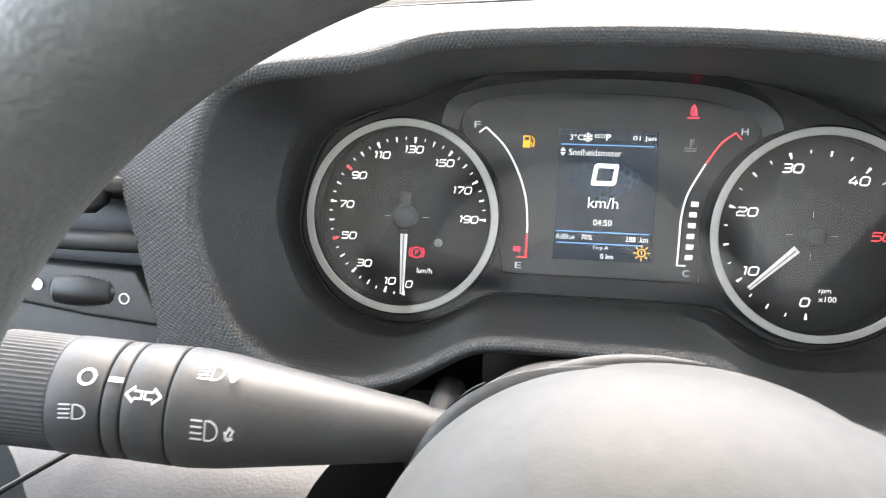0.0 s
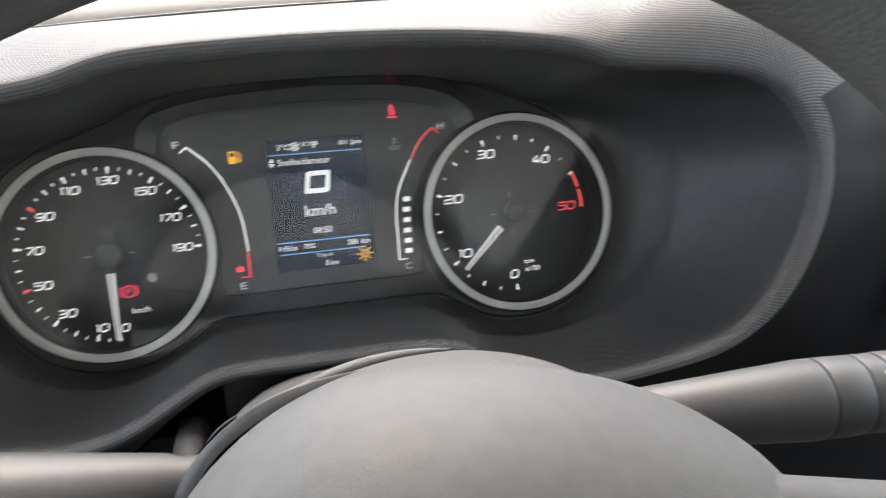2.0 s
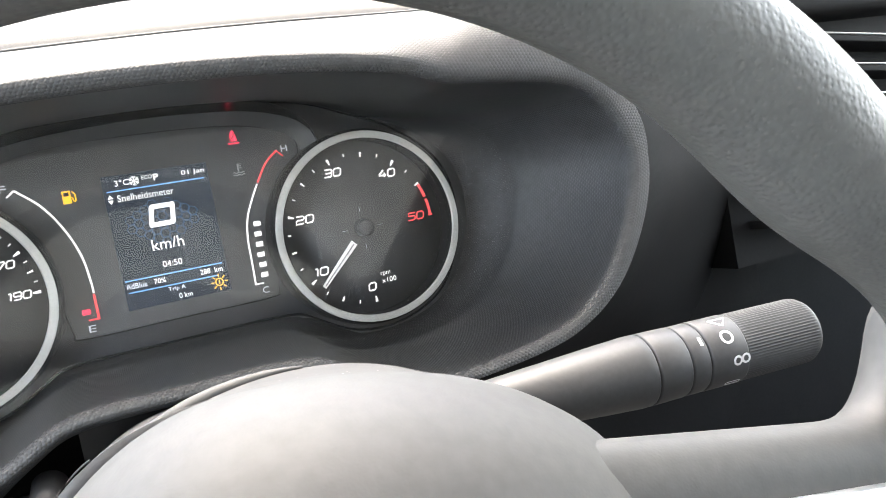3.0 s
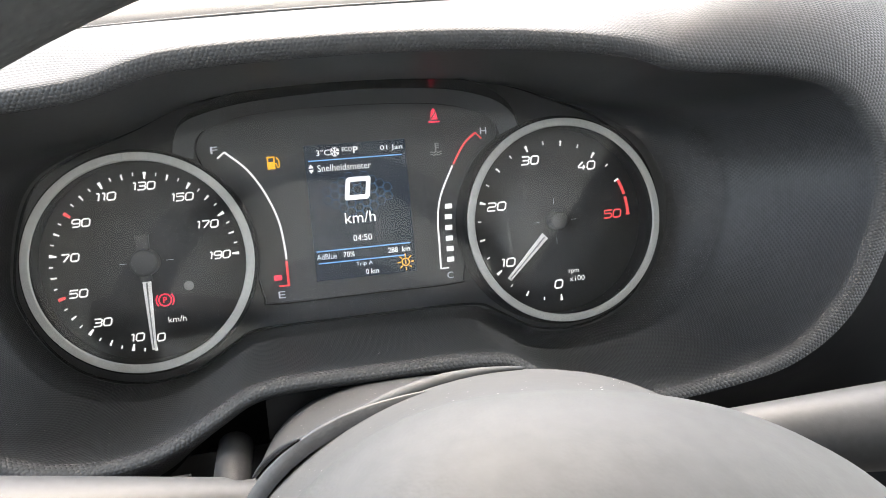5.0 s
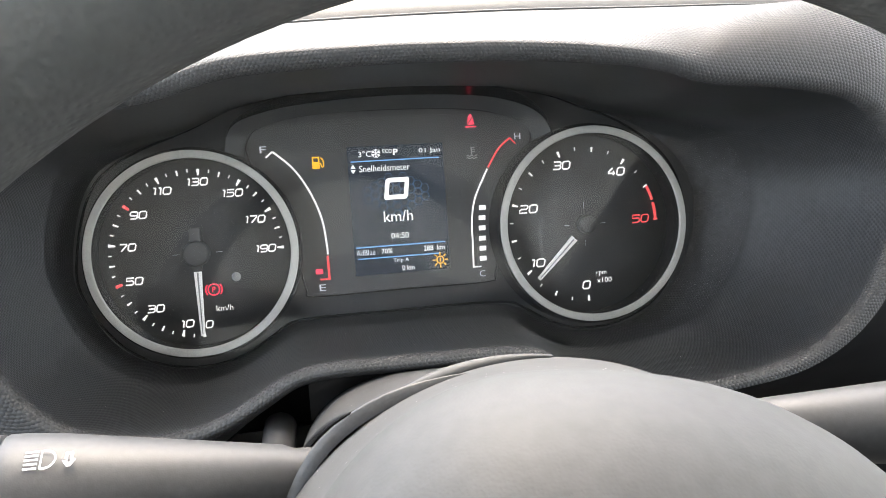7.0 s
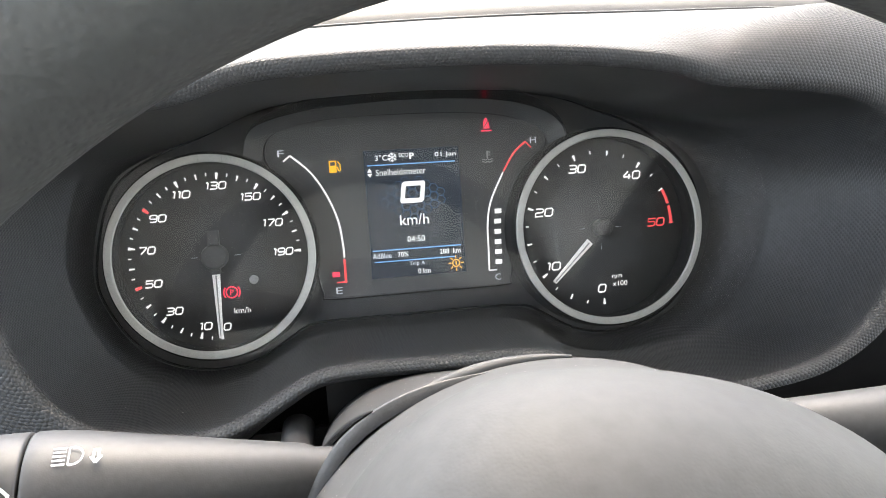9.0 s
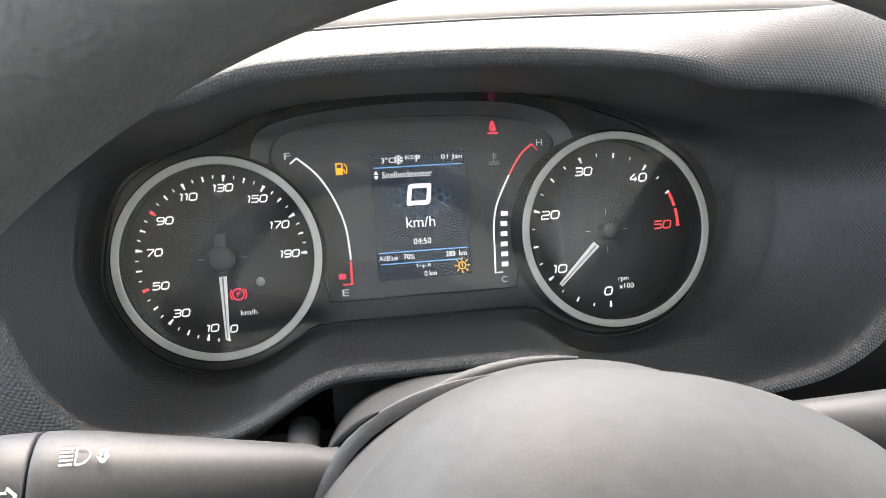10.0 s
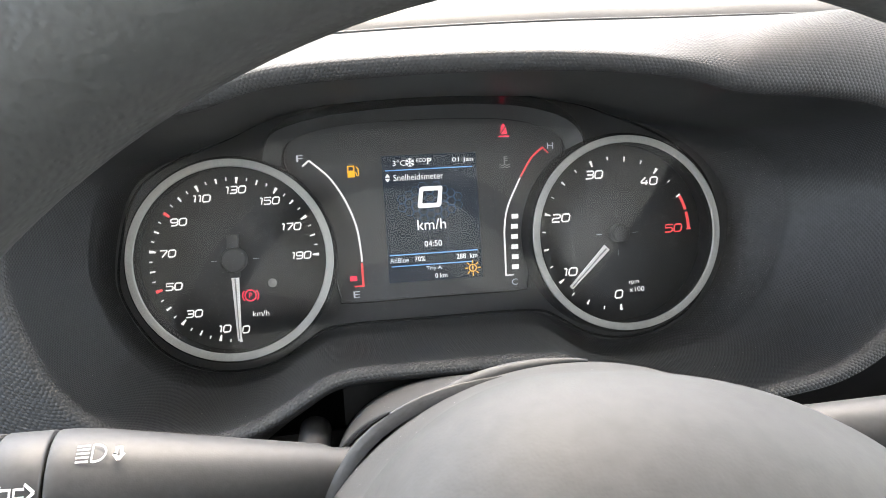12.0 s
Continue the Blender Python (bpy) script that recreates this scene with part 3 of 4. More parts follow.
lettering("unit_mark", "x100", 0.1203, -0.0338, 0.0030, WHITE, tacho, 0.0092)
needle(tacho, R, 46.0, 0.0110, 0.0430, 0.0043, 0.0024, -0.0060, 0.0052, False)

# fuel and temperature scales
gauge = window_plate
YG = -0.0022


def arc_line(name, pts, width, mat):
    part(name, ribbon([(p.x, p.y) for p in curve_through(mm(pts), 6, closed=False)], width, YG), mat, gauge)


arc_line("fuel_scale", [(-66.5, 52.2), (-56, 42.3), (-48, 29), (-42.7, 14), (-41, -1), (-40.9, -6)], 0.0010, WHITE)
part("fuel_scale_end", ribbon(mm([(-70.3, 49.2), (-66.5, 52.2)]), 0.0009, YG), WHITE, gauge)
part("fuel_reserve", ribbon(mm([(-41, -6.8), (-41, -20.2)]), 0.0013, YG), REDLIT, gauge, "red reserve mark")
part("fuel_reserve", ribbon(mm([(-41, -19.7), (-46, -19.7)]), 0.0009, YG), REDLIT, gauge)
part("fuel_bar", plate(mm([(-48.2, -16.6), (-44.2, -16.6), (-44.2, -13.8), (-48.2, -13.8)]), YG), REDLAMP, gauge, "last lit red fuel bar")
arc_line("temperature_scale", [(41.4, -20), (41.8, -6), (42.2, 7), (45, 20), (53.2, 36)], 0.0010, WHITE)
part("temperature_scale_end", ribbon(mm([(41, -19.8), (46, -19.8)]), 0.0008, YG), WHITE, gauge)
arc_line("hot_mark", [(53.7, 36.8), (60.5, 47), (67.7, 53)], 0.0011, REDLIT)
part("hot_mark", ribbon(mm([(67.5, 53.1), (71, 49.4)]), 0.0008, YG), REDLIT, gauge)
for x, z in ((48.8, 14), (48.2, 8.2), (47.9, 2.3), (47.6, -3.6), (47.5, -9.4), (47.3, -15.2)):
    part("temperature_bar", plate(mm([(x - 2.0, z - 1.35), (x + 2.0, z - 1.35), (x + 2.1, z + 1.35), (x - 1.9, z + 1.35)]), YG), WHITE, gauge, "", smooth=False)
for string, x, z in (("F", -71.4, 53.6), ("E", -45, -24.3), ("H", 72.3, 53.7), ("C", 46.4, -23.9)):
    lettering("scale_letter", string, x / 1000, z / 1000, 0.0036, PALE, gauge, 0.0036)
# fuel pump lamp
pump = part("fuel_lamp", plate(mm([(-45.6, 41.6), (-41.6, 41.6), (-41.6, 48.2), (-45.6, 48.2)]), YG), AMBER, gauge, "lit amber fuel symbol")
part("pump_window", plate(mm([(-44.9, 45.4), (-42.3, 45.4), (-42.3, 47.4), (-44.9, 47.4)]), YG - 0.0003), FACE, pump)
part("pump_hose", ribbon(mm([(-41.6, 44.6), (-40.9, 44.3), (-40.6, 42.6), (-39.9, 42.2), (-39.5, 43), (-39.5, 46), (-40.8, 47.6)]), 0.0006, YG), AMBER, pump)
# seat belt lamp, drawn as a plain shape
belt = part("seat_belt_lamp", plate(mm([(43.2, 61.6), (47.2, 61.6), (46.6, 66), (45.2, 68), (43.8, 66)]), YG), REDLAMP, gauge, "lit red seat belt symbol")
part("strap", ribbon(mm([(43.3, 61.8), (46.8, 66.6)]), 0.0006, YG - 0.0003), FACE, belt)
part("buckle_bar", ribbon(mm([(42, 60.4), (48.4, 60.4)]), 0.0008, YG), REDLAMP, belt)
# coolant symbol, unlit
cool = part("coolant_symbol", ribbon(mm([(44.6, 44.6), (44.6, 49)]), 0.0008, YG), DIM, gauge, "unlit grey coolant symbol")
for z in (46.4, 47.6, 48.6):
    part("mark", ribbon(mm([(44.8, z), (46.6, z)]), 0.0005, YG), DIM, cool)
for z in (42.6, 43.9):
    part("wave", ribbon(mm([(41.4 + k * 0.5, z + 0.35 * math.sin(k * 1.2)) for k in range(14)]), 0.0005, YG), DIM, cool)

# display
screen = thing("display_screen", "small portrait colour display lit with speed and trip data", "display")
part("ground", slab(mm([(-26.2, -19.5), (28, -19.5), (28, 52.5), (-26.2, 52.5)]), -0.0020, 0.0), SCREEN, screen, "dark blue lit screen", smooth=False)
YS = -0.0024


def words(string, x, z, h, w, mat=WHITE, bold=0.0, shear=0.0):
    lettering("screen_text", string, x / 1000, z / 1000, h / 1000, mat, screen, w / 1000, y=YS, bold=bold, shear=shear)


words("3°C", -16.4, 48.2, 3.2, 7.2)
words("ECO", -3.6, 49.2, 2.1, 5.4)
words("P", 0.9, 48.5, 3.6, 2.6, bold=0.02)
words("01 Jan", 20.2, 48.2, 3.2, 12.2)
words("Snelheidsmeter", -5.8, 40.0, 3.6, 28.5)
words("km/h", 0.0, 12.6, 6.0, 16.4)
words("04:50", 0.2, 1.6, 3.4, 10.0)
words("AdBlue", -19.8, -6.8, 2.9, 10.6, PALE)
words("70%", -7.9, -6.7, 2.8, 6.0)
words("288  km", 19.2, -6.8, 2.9, 12.0)
words("Trip A", -0.2, -12.6, 2.7, 9.0, PALE)
words("0 km", 3.6, -16.9, 2.9, 7.0)
# large zero with cut corners
zo = [(-6.2, 22), (5.2, 22), (6.6, 23.4), (7.2, 33), (6.4, 34.2), (-4.8, 34.2), (-6.2, 33), (-7.0, 23)]
zi = [(-4.0, 24.6), (3.8, 24.6), (4.2, 25), (4.7, 31.2), (4.4, 31.6), (-3.4, 31.6), (-3.9, 31.2), (-4.4, 25)]
bm = bmesh.new()
vo, vi = [[bm.verts.new(((x + 0.07 * (z - 28)) / 1000, YS, z / 1000)) for x, z in s] for s in (zo, zi)]
for k in range(8):
    bm.faces.new((vo[k], vo[(k + 1) % 8], vi[(k + 1) % 8], vi[k]))
part("screen_zero", bm, WHITE, screen, "large white zero", smooth=False)
for x0, x1, z in ((-24.5, 25.5, 44.2), (-25, 25.6, -3.8), (-24.2, 22, -10.2)):
    part("screen_line", ribbon(mm([(x0, z), (x1, z)]), 0.0006, YS), BLUE, screen)
part("menu_arrow", plate(mm([(-24.8, 40.4), (-22, 40.4), (-23.4, 42.6)]), YS), WHITE, screen)
part("menu_arrow", plate(mm([(-24.8, 39.7), (-22, 39.7), (-23.4, 37.5)]), YS), WHITE, screen)
for k in range(6):
    a = radians(60 * k + 30)
    d, q = Vector((math.cos(a), math.sin(a))), Vector((-math.sin(a), math.cos(a)))
    c = Vector((-0.0102, 0.0482))
    arms = [ribbon([tuple(c), tuple(c + d * 0.0027)], 0.00045, YS)]
    for side in (-1, 1):
        arms.append(ribbon([tuple(c + d * 0.0013), tuple(c + d * 0.0023 + q * side * 0.0009)], 0.0004, YS))
    part("frost_symbol", merge(*arms), WHITE, screen)
bulb = part("bulb_symbol", ring_shape(0.0222, -0.0140, 0.0020, 0.0006, YS), AMBER, screen, "lit amber lamp symbol")
part("filament", ribbon(mm([(22.2, -15), (22.2, -12.8)]), 0.0006, YS), AMBER, bulb)
for k in range(8):
    a = radians(45 * k)
    part("lamp_ray", ribbon([(0.0222 + r * math.cos(a), -0.0140 + r * math.sin(a)) for r in (0.0028, 0.0045)], 0.0006, YS), AMBER, bulb)
# faint honeycomb drawn behind the zero
cells = []
for i in range(-4, 5):
    for j in range(-3, 2):
        x, z = i * 4.05, 27.5 + j * 4.68 + (2.34 if i % 2 else 0)
        if abs(x) / 19 + abs(z - 25) / 15 < 1.05:
            hexa = [(x + 2.45 * math.cos(radians(60 * k)), z + 2.45 * math.sin(radians(60 * k))) for k in range(7)]
            cells.append(ribbon(mm(hexa), 0.00022, -0.0022))
ob = part("screen_honeycomb", merge(*cells), HEX, screen)

# ---- air vents ----
def slope_line(z):
    """Edge of the fascia beside the side vent."""
    return -0.2338 + (0.0280 - z) * 0.30


side_vent = thing("side_air_vent", "dark plastic side air vent with slats, a tab and a thumbwheel", "air vent")
side_vent.matrix_world = TILT @ Matrix.Translation((0.0066, 0, 0.0058))
part("vent_box", box((-0.36, -0.085, -0.075), (-0.196, -0.03, 0.06)), BLACK, side_vent, "", smooth=False)
for z, dz in ((0.030, -0.002), (0.006, -0.002), (-0.020, -0.002)):
    rows = []
    for k in range(9):
        f = k / 8
        x = -0.36 + (slope_line(z) + 0.36 - 0.001) * f
        rows.append([Vector((x, -0.106, z + 0.0045)), Vector((x, -0.109, z + 0.002)), Vector((x, -0.108, z - 0.003)), Vector((x, -0.060, z - 0.012)), Vector((x, -0.060, z - 0.006))])
    bm, vs = grid(rows, closed_u=True)
    bm.faces.new(vs[0]), bm.faces.new(vs[-1])
    part("slat", bm, STALK, side_vent)
tab = part("tab", merge(slab(mm([(-268, -6), (-246, -8), (-239, -3), (-235, 9), (-236, 12), (-252, 14), (-262, 6)]), -0.118, -0.100, 0.0015)), STALK, side_vent, "vent direction tab")
part("tab_edge", ribbon(mm([(-267, -6.2), (-256, -7.6), (-247, -7.6), (-241, -3.8), (-238, 3)]), 0.0016, -0.1184), CHROME, tab, "pale edge")
face_panel = part("wheel_panel", slab([(-0.36, -0.030), (-0.2225, -0.0335), (-0.2055, -0.058), (-0.245, -0.055), (-0.28, -0.0505), (-0.36, -0.044)], -0.107, -0.08, 0.0015), STALK, side_vent)
part("slot", slab(mm([(-262, -38.6), (-235, -39.4), (-232.5, -41), (-231.6, -44), (-233, -47.4), (-236, -48.6), (-261, -48.2), (-264, -46.6), (-265, -43.4), (-264.2, -40)]), -0.1076, -0.10), BLACK, face_panel)
wheel_bm = lathe([(0.003, -0.0155), (0.0072, -0.0155), (0.0076, -0.0145)] + [(0.0076 + (0.0007 if k % 2 else 0) + 0.0012 * math.sin(math.pi * k / 24), -0.0145 + 0.029 * k / 24) for k in range(25)] + [(0.0072, 0.0155), (0.003, 0.0155)], pose(-0.248, -0.1012, -0.0440, 0, 90, 2), 40)
part("thumbwheel", wheel_bm, BLACK, face_panel, "ribbed black thumbwheel")
part("vent_sill", slab(mm([(-205.5, -58.5), (-245, -55.5), (-280, -51), (-360, -44.5), (-360, -90), (-200, -90)]), -0.105, -0.08, 0.001), GRAIN, side_vent, "grey plastic sill below the vent")
part("open_mark", ring_shape(-0.2265, -0.0462, 0.0023, 0.0007, -0.1078), PRINT, face_panel, "white ring mark")
part("closed_mark", lathe([(0, 0), (0.0028, 0)], pose(-0.2700, -0.1078, -0.0420, 90, 0, 0), 24, cap=False), PRINT, face_panel, "white dot mark")

centre_vent = thing("centre_air_vent", "dark plastic centre air vent with pale-edged slats", "air vent")
part("vent_box", box((0.37, -0.03, -0.08), (0.72, 0.03, 0.095)), SHADE_DARK, centre_vent, "", smooth=False)
for k in range(7):
    z = 0.0772 - k * 0.0215
    lean = Matrix.Translation((0.4067, 0, z)) @ Matrix.Rotation(radians(5.7), 4, "Y")
    bm = box((-0.02, -0.060, -0.005), (0.30, -0.028, 0.001), 0.001)
    bmesh.ops.transform(bm, matrix=lean, verts=bm.verts)
    slat = part("slat", bm, WALL, centre_vent)
    bm = box((-0.02, -0.0612, 0.0), (0.30, -0.060, 0.0010))
    bmesh.ops.transform(bm, matrix=lean, verts=bm.verts)
    part("slat_edge", bm, BRIGHT, slat, "pale slat edge")
part("vent_frame", box((0.345, -0.068, 0.086), (0.72, -0.02, 0.125), 0.008), WALL, centre_vent)
console = thing("centre_console_top", "dark grey moulded centre dash housing above the vents", "dashboard housing")
part("housing", box((0.352, -0.015, 0.105), (0.78, 0.14, 0.30), 0.02), ROOF, console)
part("catch", box((0.440, -0.024, 0.128), (0.452, -0.010, 0.142), 0.003), BRIGHT, console, "small pale catch")
dash_end = thing("dash_end_cover", "dark moulded end cover of the dash beside the door", "dash cover")
part("cover", box((-0.52, -0.025, 0.03), (-0.338, 0.16, 0.17), 0.02), STALK, dash_end)

# ---- lower dash, column ----
rows = []
for k in range(15):
    f = k / 14
    edge, end = -0.083 - 0.030 * f, -0.187 - 0.044 * (1 - f) - 0.07 * (1 - f) ** 2
    rows.append([Vector((x, -0.125 - 0.085 * f - 0.012 * math.sin(f * math.pi), -0.073 - 0.007 * f - 0.045 * f ** 4)) for x in [end + (edge - end) * j / 32 for j in range(33)]])
rows.insert(0, [p + Vector((0, 0.006, -0.03)) for p in rows[0]])
rows.append([p + Vector((0, 0.03, -0.05)) for p in rows[-1]])
bm, vs = grid(rows)
lower = part("lower_panel", bm, LOWER, dashboard, "grey grained lower dash panel")
part("panel_end", grid([[r[-1] for r in rows], [r[-1] + Vector((0.002, 0.03, -0.05)) for r in rows]])[0], BLACK, lower)
part("panel_gap", sweep([Vector((x, y, z)) for x, y, z in ((-0.166, -0.165, -0.0703), (-0.182, -0.190, -0.0766), (-0.199, -0.212, -0.0878), (-0.211, -0.2195, -0.100))], 0.0010, 6), BLACK, lower, "dark panel gap")
# solid black boxes: the recess's shade is put in as colour
part("recess_filler", merge(box((-0.40, -0.085, -0.32), (0.105, -0.05, -0.078)), box((-0.056, -0.0845, -0.33), (0.042, -0.051, -0.0525))), BLACK, dashboard, "black boxes standing in for the shaded recess behind the column", smooth=False)
# added backing that closes the gap, its colour standing in for shade
part("dark_backing", box((0.105, 0.034, -0.36), (0.85, 0.05, 0.10)), SHADE_DARK, dashboard, "added dark backing in place of the shaded space beyond the column", smooth=False)

column = thing("steering_column", "dark grey plastic steering column cover with a key slot", "steering column")


def arch(a, f):
    g, ca, sa = 1.0 - 0.05 * f, math.cos(a), math.sin(a)
    s = (abs(ca) ** 2.6 + abs(sa) ** 2.6) ** (-1 / 2.6)
    return Vector((-0.003 + 0.063 * g * ca * s, -0.231 + 0.155 * f, -0.083 - 0.028 * f + 0.054 * g * sa * s))


rows = [[arch(math.pi * (1.12 - 1.24 * j / 48), k / 14) for j in range(49)] for k in range(15)]
rows.insert(0, [p.lerp(Vector((0, -0.233, -0.1)), 0.05) for p in rows[0]])
bm, _ = grid(rows)
part("upper_cover", bm, SHROUD, column, "dusty dark upper cover")
part("column_core", lathe([(0.045, 0.0), (0.045, 0.14), (0.03, 0.145), (0.03, 0.22)], pose(-0.003, -0.09, -0.14, 90, 0, 0), 40), BLACK, column)
slot = [(0.81, 0.33), (0.79, 0.27), (0.77, 0.21), (0.75, 0.155), (0.73, 0.10), (0.715, 0.05), (0.705, 0.01)]
edge = curve_through([(a, f, 0) for a, f in slot], 6, closed=False)
keyslot = part("key_slot", sweep([arch(math.pi * p.x, p.y) + Vector((-0.0002, -0.0002, 0.0004)) for p in edge], lambda u: 0.0003 + 0.0004 * math.sin(u * math.pi), 8), SHROUD, column, "thin raised lip of the key slot")
# no hollow is cut: a dark crescent on the skin paints its shade
part("slot_shade", grid([[arch(math.pi * p.x, p.y * k) + Vector((-0.0003, -0.0003, 0.0004)) for p in edge] for k in (0.97, 0.75, 0.5, 0.3)])[0], BROW, keyslot, "dark sheet laid on the cover as the key slot's shade")
part("gaiter", sweep([Vector((-0.073, -0.15, -0.112)), Vector((-0.071, -0.13, -0.090)), Vector((-0.070, -0.112, -0.080)), Vector((-0.069, -0.095, -0.074))], 0.007, 16), SHROUD, column, "dark rubber gaiter")

# ---- steering wheel ----
wheel = thing("steering_wheel", "dark grey grained steering wheel with a smooth pale hub", "steering wheel")
WC, WT, WY = Vector((-0.0097, -0.298, -0.1013)), radians(-7.9), radians(-1.2)
E1 = Vector((math.cos(WY), math.sin(WY), 0))
E2 = Vector((-math.sin(WT) * math.sin(WY), math.sin(WT) * math.cos(WY), math.cos(WT)))
E3 = E1.cross(E2).normalized()
RIM, RIMZ = 0.165, 0.1637
rows = []
for k in range(180):
    a = 2 * math.pi * k / 180
    c0 = WC + RIM * math.cos(a) * E1 + RIMZ * math.sin(a) * E2
    d = (RIMZ * math.cos(a) * E1 + RIM * math.sin(a) * E2).normalized()
    narrow = 0.0138 * math.exp(-(math.degrees(min(a, 2 * math.pi - a)) / 32) ** 4) if math.cos(a) > 0 else 0.0
    tube = 0.0181 + 0.0055 * math.cos(2 * a) - narrow
    c0 += d * narrow
    rows.append([c0 + d * tube * math.cos(b) + E3 * (tube * math.sin(b)) for b in [2 * math.pi * j / 40 for j in range(40)]])
bm, _ = grid(rows, closed_u=True, closed_v=True)
part("rim", bm, LEATHER, wheel, "grained grey rim")


def hub_ring(f, a):
    """The drum behind the airbag: f runs from its rear edge to its front edge, a round it."""
    cx, y, cz = 0.005 - 0.020 * f, -0.224 - 0.061 * f, -0.0985 + 0.0205 * f
    waist = 0.0015 * math.sin(math.pi * f)
    ca, sa = math.cos(a), math.sin(a)
    rx, rz = 0.0805 + (-0.030 if ca < 0 else 0.0105) * f - waist, 0.0700 - 0.0100 * f - waist
    return Vector((cx + rx * ca, y, cz + rz * sa))


def hub_rows(stops):
    return [[hub_ring(f, 2 * math.pi * k / 120) for k in range(120)] for f in stops]


rows = hub_rows([k / 20 for k in range(21)])
mid = Vector((0.005, -0.224, -0.0985))
rows.insert(0, [p.lerp(mid, 0.012) + Vector((0, 0.0015, 0)) for p in rows[0]])
rows.insert(0, [p.lerp(mid, 0.05) + Vector((0, 0.0025, 0)) for p in rows[1]])
front, mid = hub_rows([1.0])[0], Vector((-0.015, -0.285, -0.078))
face = []
for k in range(0, 15):
    t = k / 14 * math.pi / 2
    face.append([mid + Vector(((p.x - mid.x) * math.cos(t) ** 0.8, -0.048 * math.sin(t), (p.z - mid.z) * math.cos(t) ** 0.8)) for p in front])
part("hub_cover", grid(rows + face[1:11] + [[p + Vector((0, 0.003, 0)) for p in face[10]]], closed_u=True)[0], HUB, wheel, "pale grey smooth hub cover")
part("airbag_cover", grid([[p.lerp(mid, 0.006) + Vector((0, 0.003, 0)) for p in face[10]], [p.lerp(mid, 0.005) for p in face[10]]] + face[11:], closed_u=True)[0], HUB, wheel, "pale grey airbag cover")
part("hub_edge", sweep([hub_ring(0.01, radians(d)) + Vector((0, 0, 0.0004)) for d in range(84, 133, 2)], lambda u: 0.0004 + 0.0019 * math.sin(u * math.pi), 10), HUB, wheel, "pale rounded rear edge of the hub")
part("boss", lathe([(0.03, 0.0), (0.03, 0.10)], pose(0.0, -0.20, -0.119, 90, 0, 0), 32), BLACK, wheel)
for sx in (-1, 1):
    rows = []
    drop = 0.05 if sx < 0 else 0.0
    for k in range(25):
        f = 1 - (1 - k / 24) ** 1.5
        u = 0.124 * f
        x, y = -0.012 + sx * (0.045 + u), -0.302 + 0.004 * f
        flare = 0.034 * (max(0, u - 0.085) / 0.039) ** 4
        zt, zb = -0.0395 - drop - 0.25 * u + flare, -0.100 - drop - 0.6 * flare
        zc, hz = (zt + zb) / 2, (zt - zb) / 2
        rows.append([Vector((x, y + 0.012 * math.cos(b), zc + hz * math.copysign(abs(math.sin(b)) ** 0.7, math.sin(b)))) for b in [2 * math.pi * j / 28 for j in range(28)]])
    bm, vs = grid(rows, closed_u=True)
    bm.faces.new(vs[0]), bm.faces.new(vs[-1])
    sp = part("spoke", bm, HUB, wheel, "grey spoke")
    part("spoke_trim", sweep([Vector((-0.012 + sx * (0.072 + 0.095 * k / 12), -0.314 + 0.004 * k / 12, -0.0665 - drop - 0.0225 * k / 12)) for k in range(13)], 0.0065, 12, flat=0.5), BRIGHT, sp, "bright trim strip")

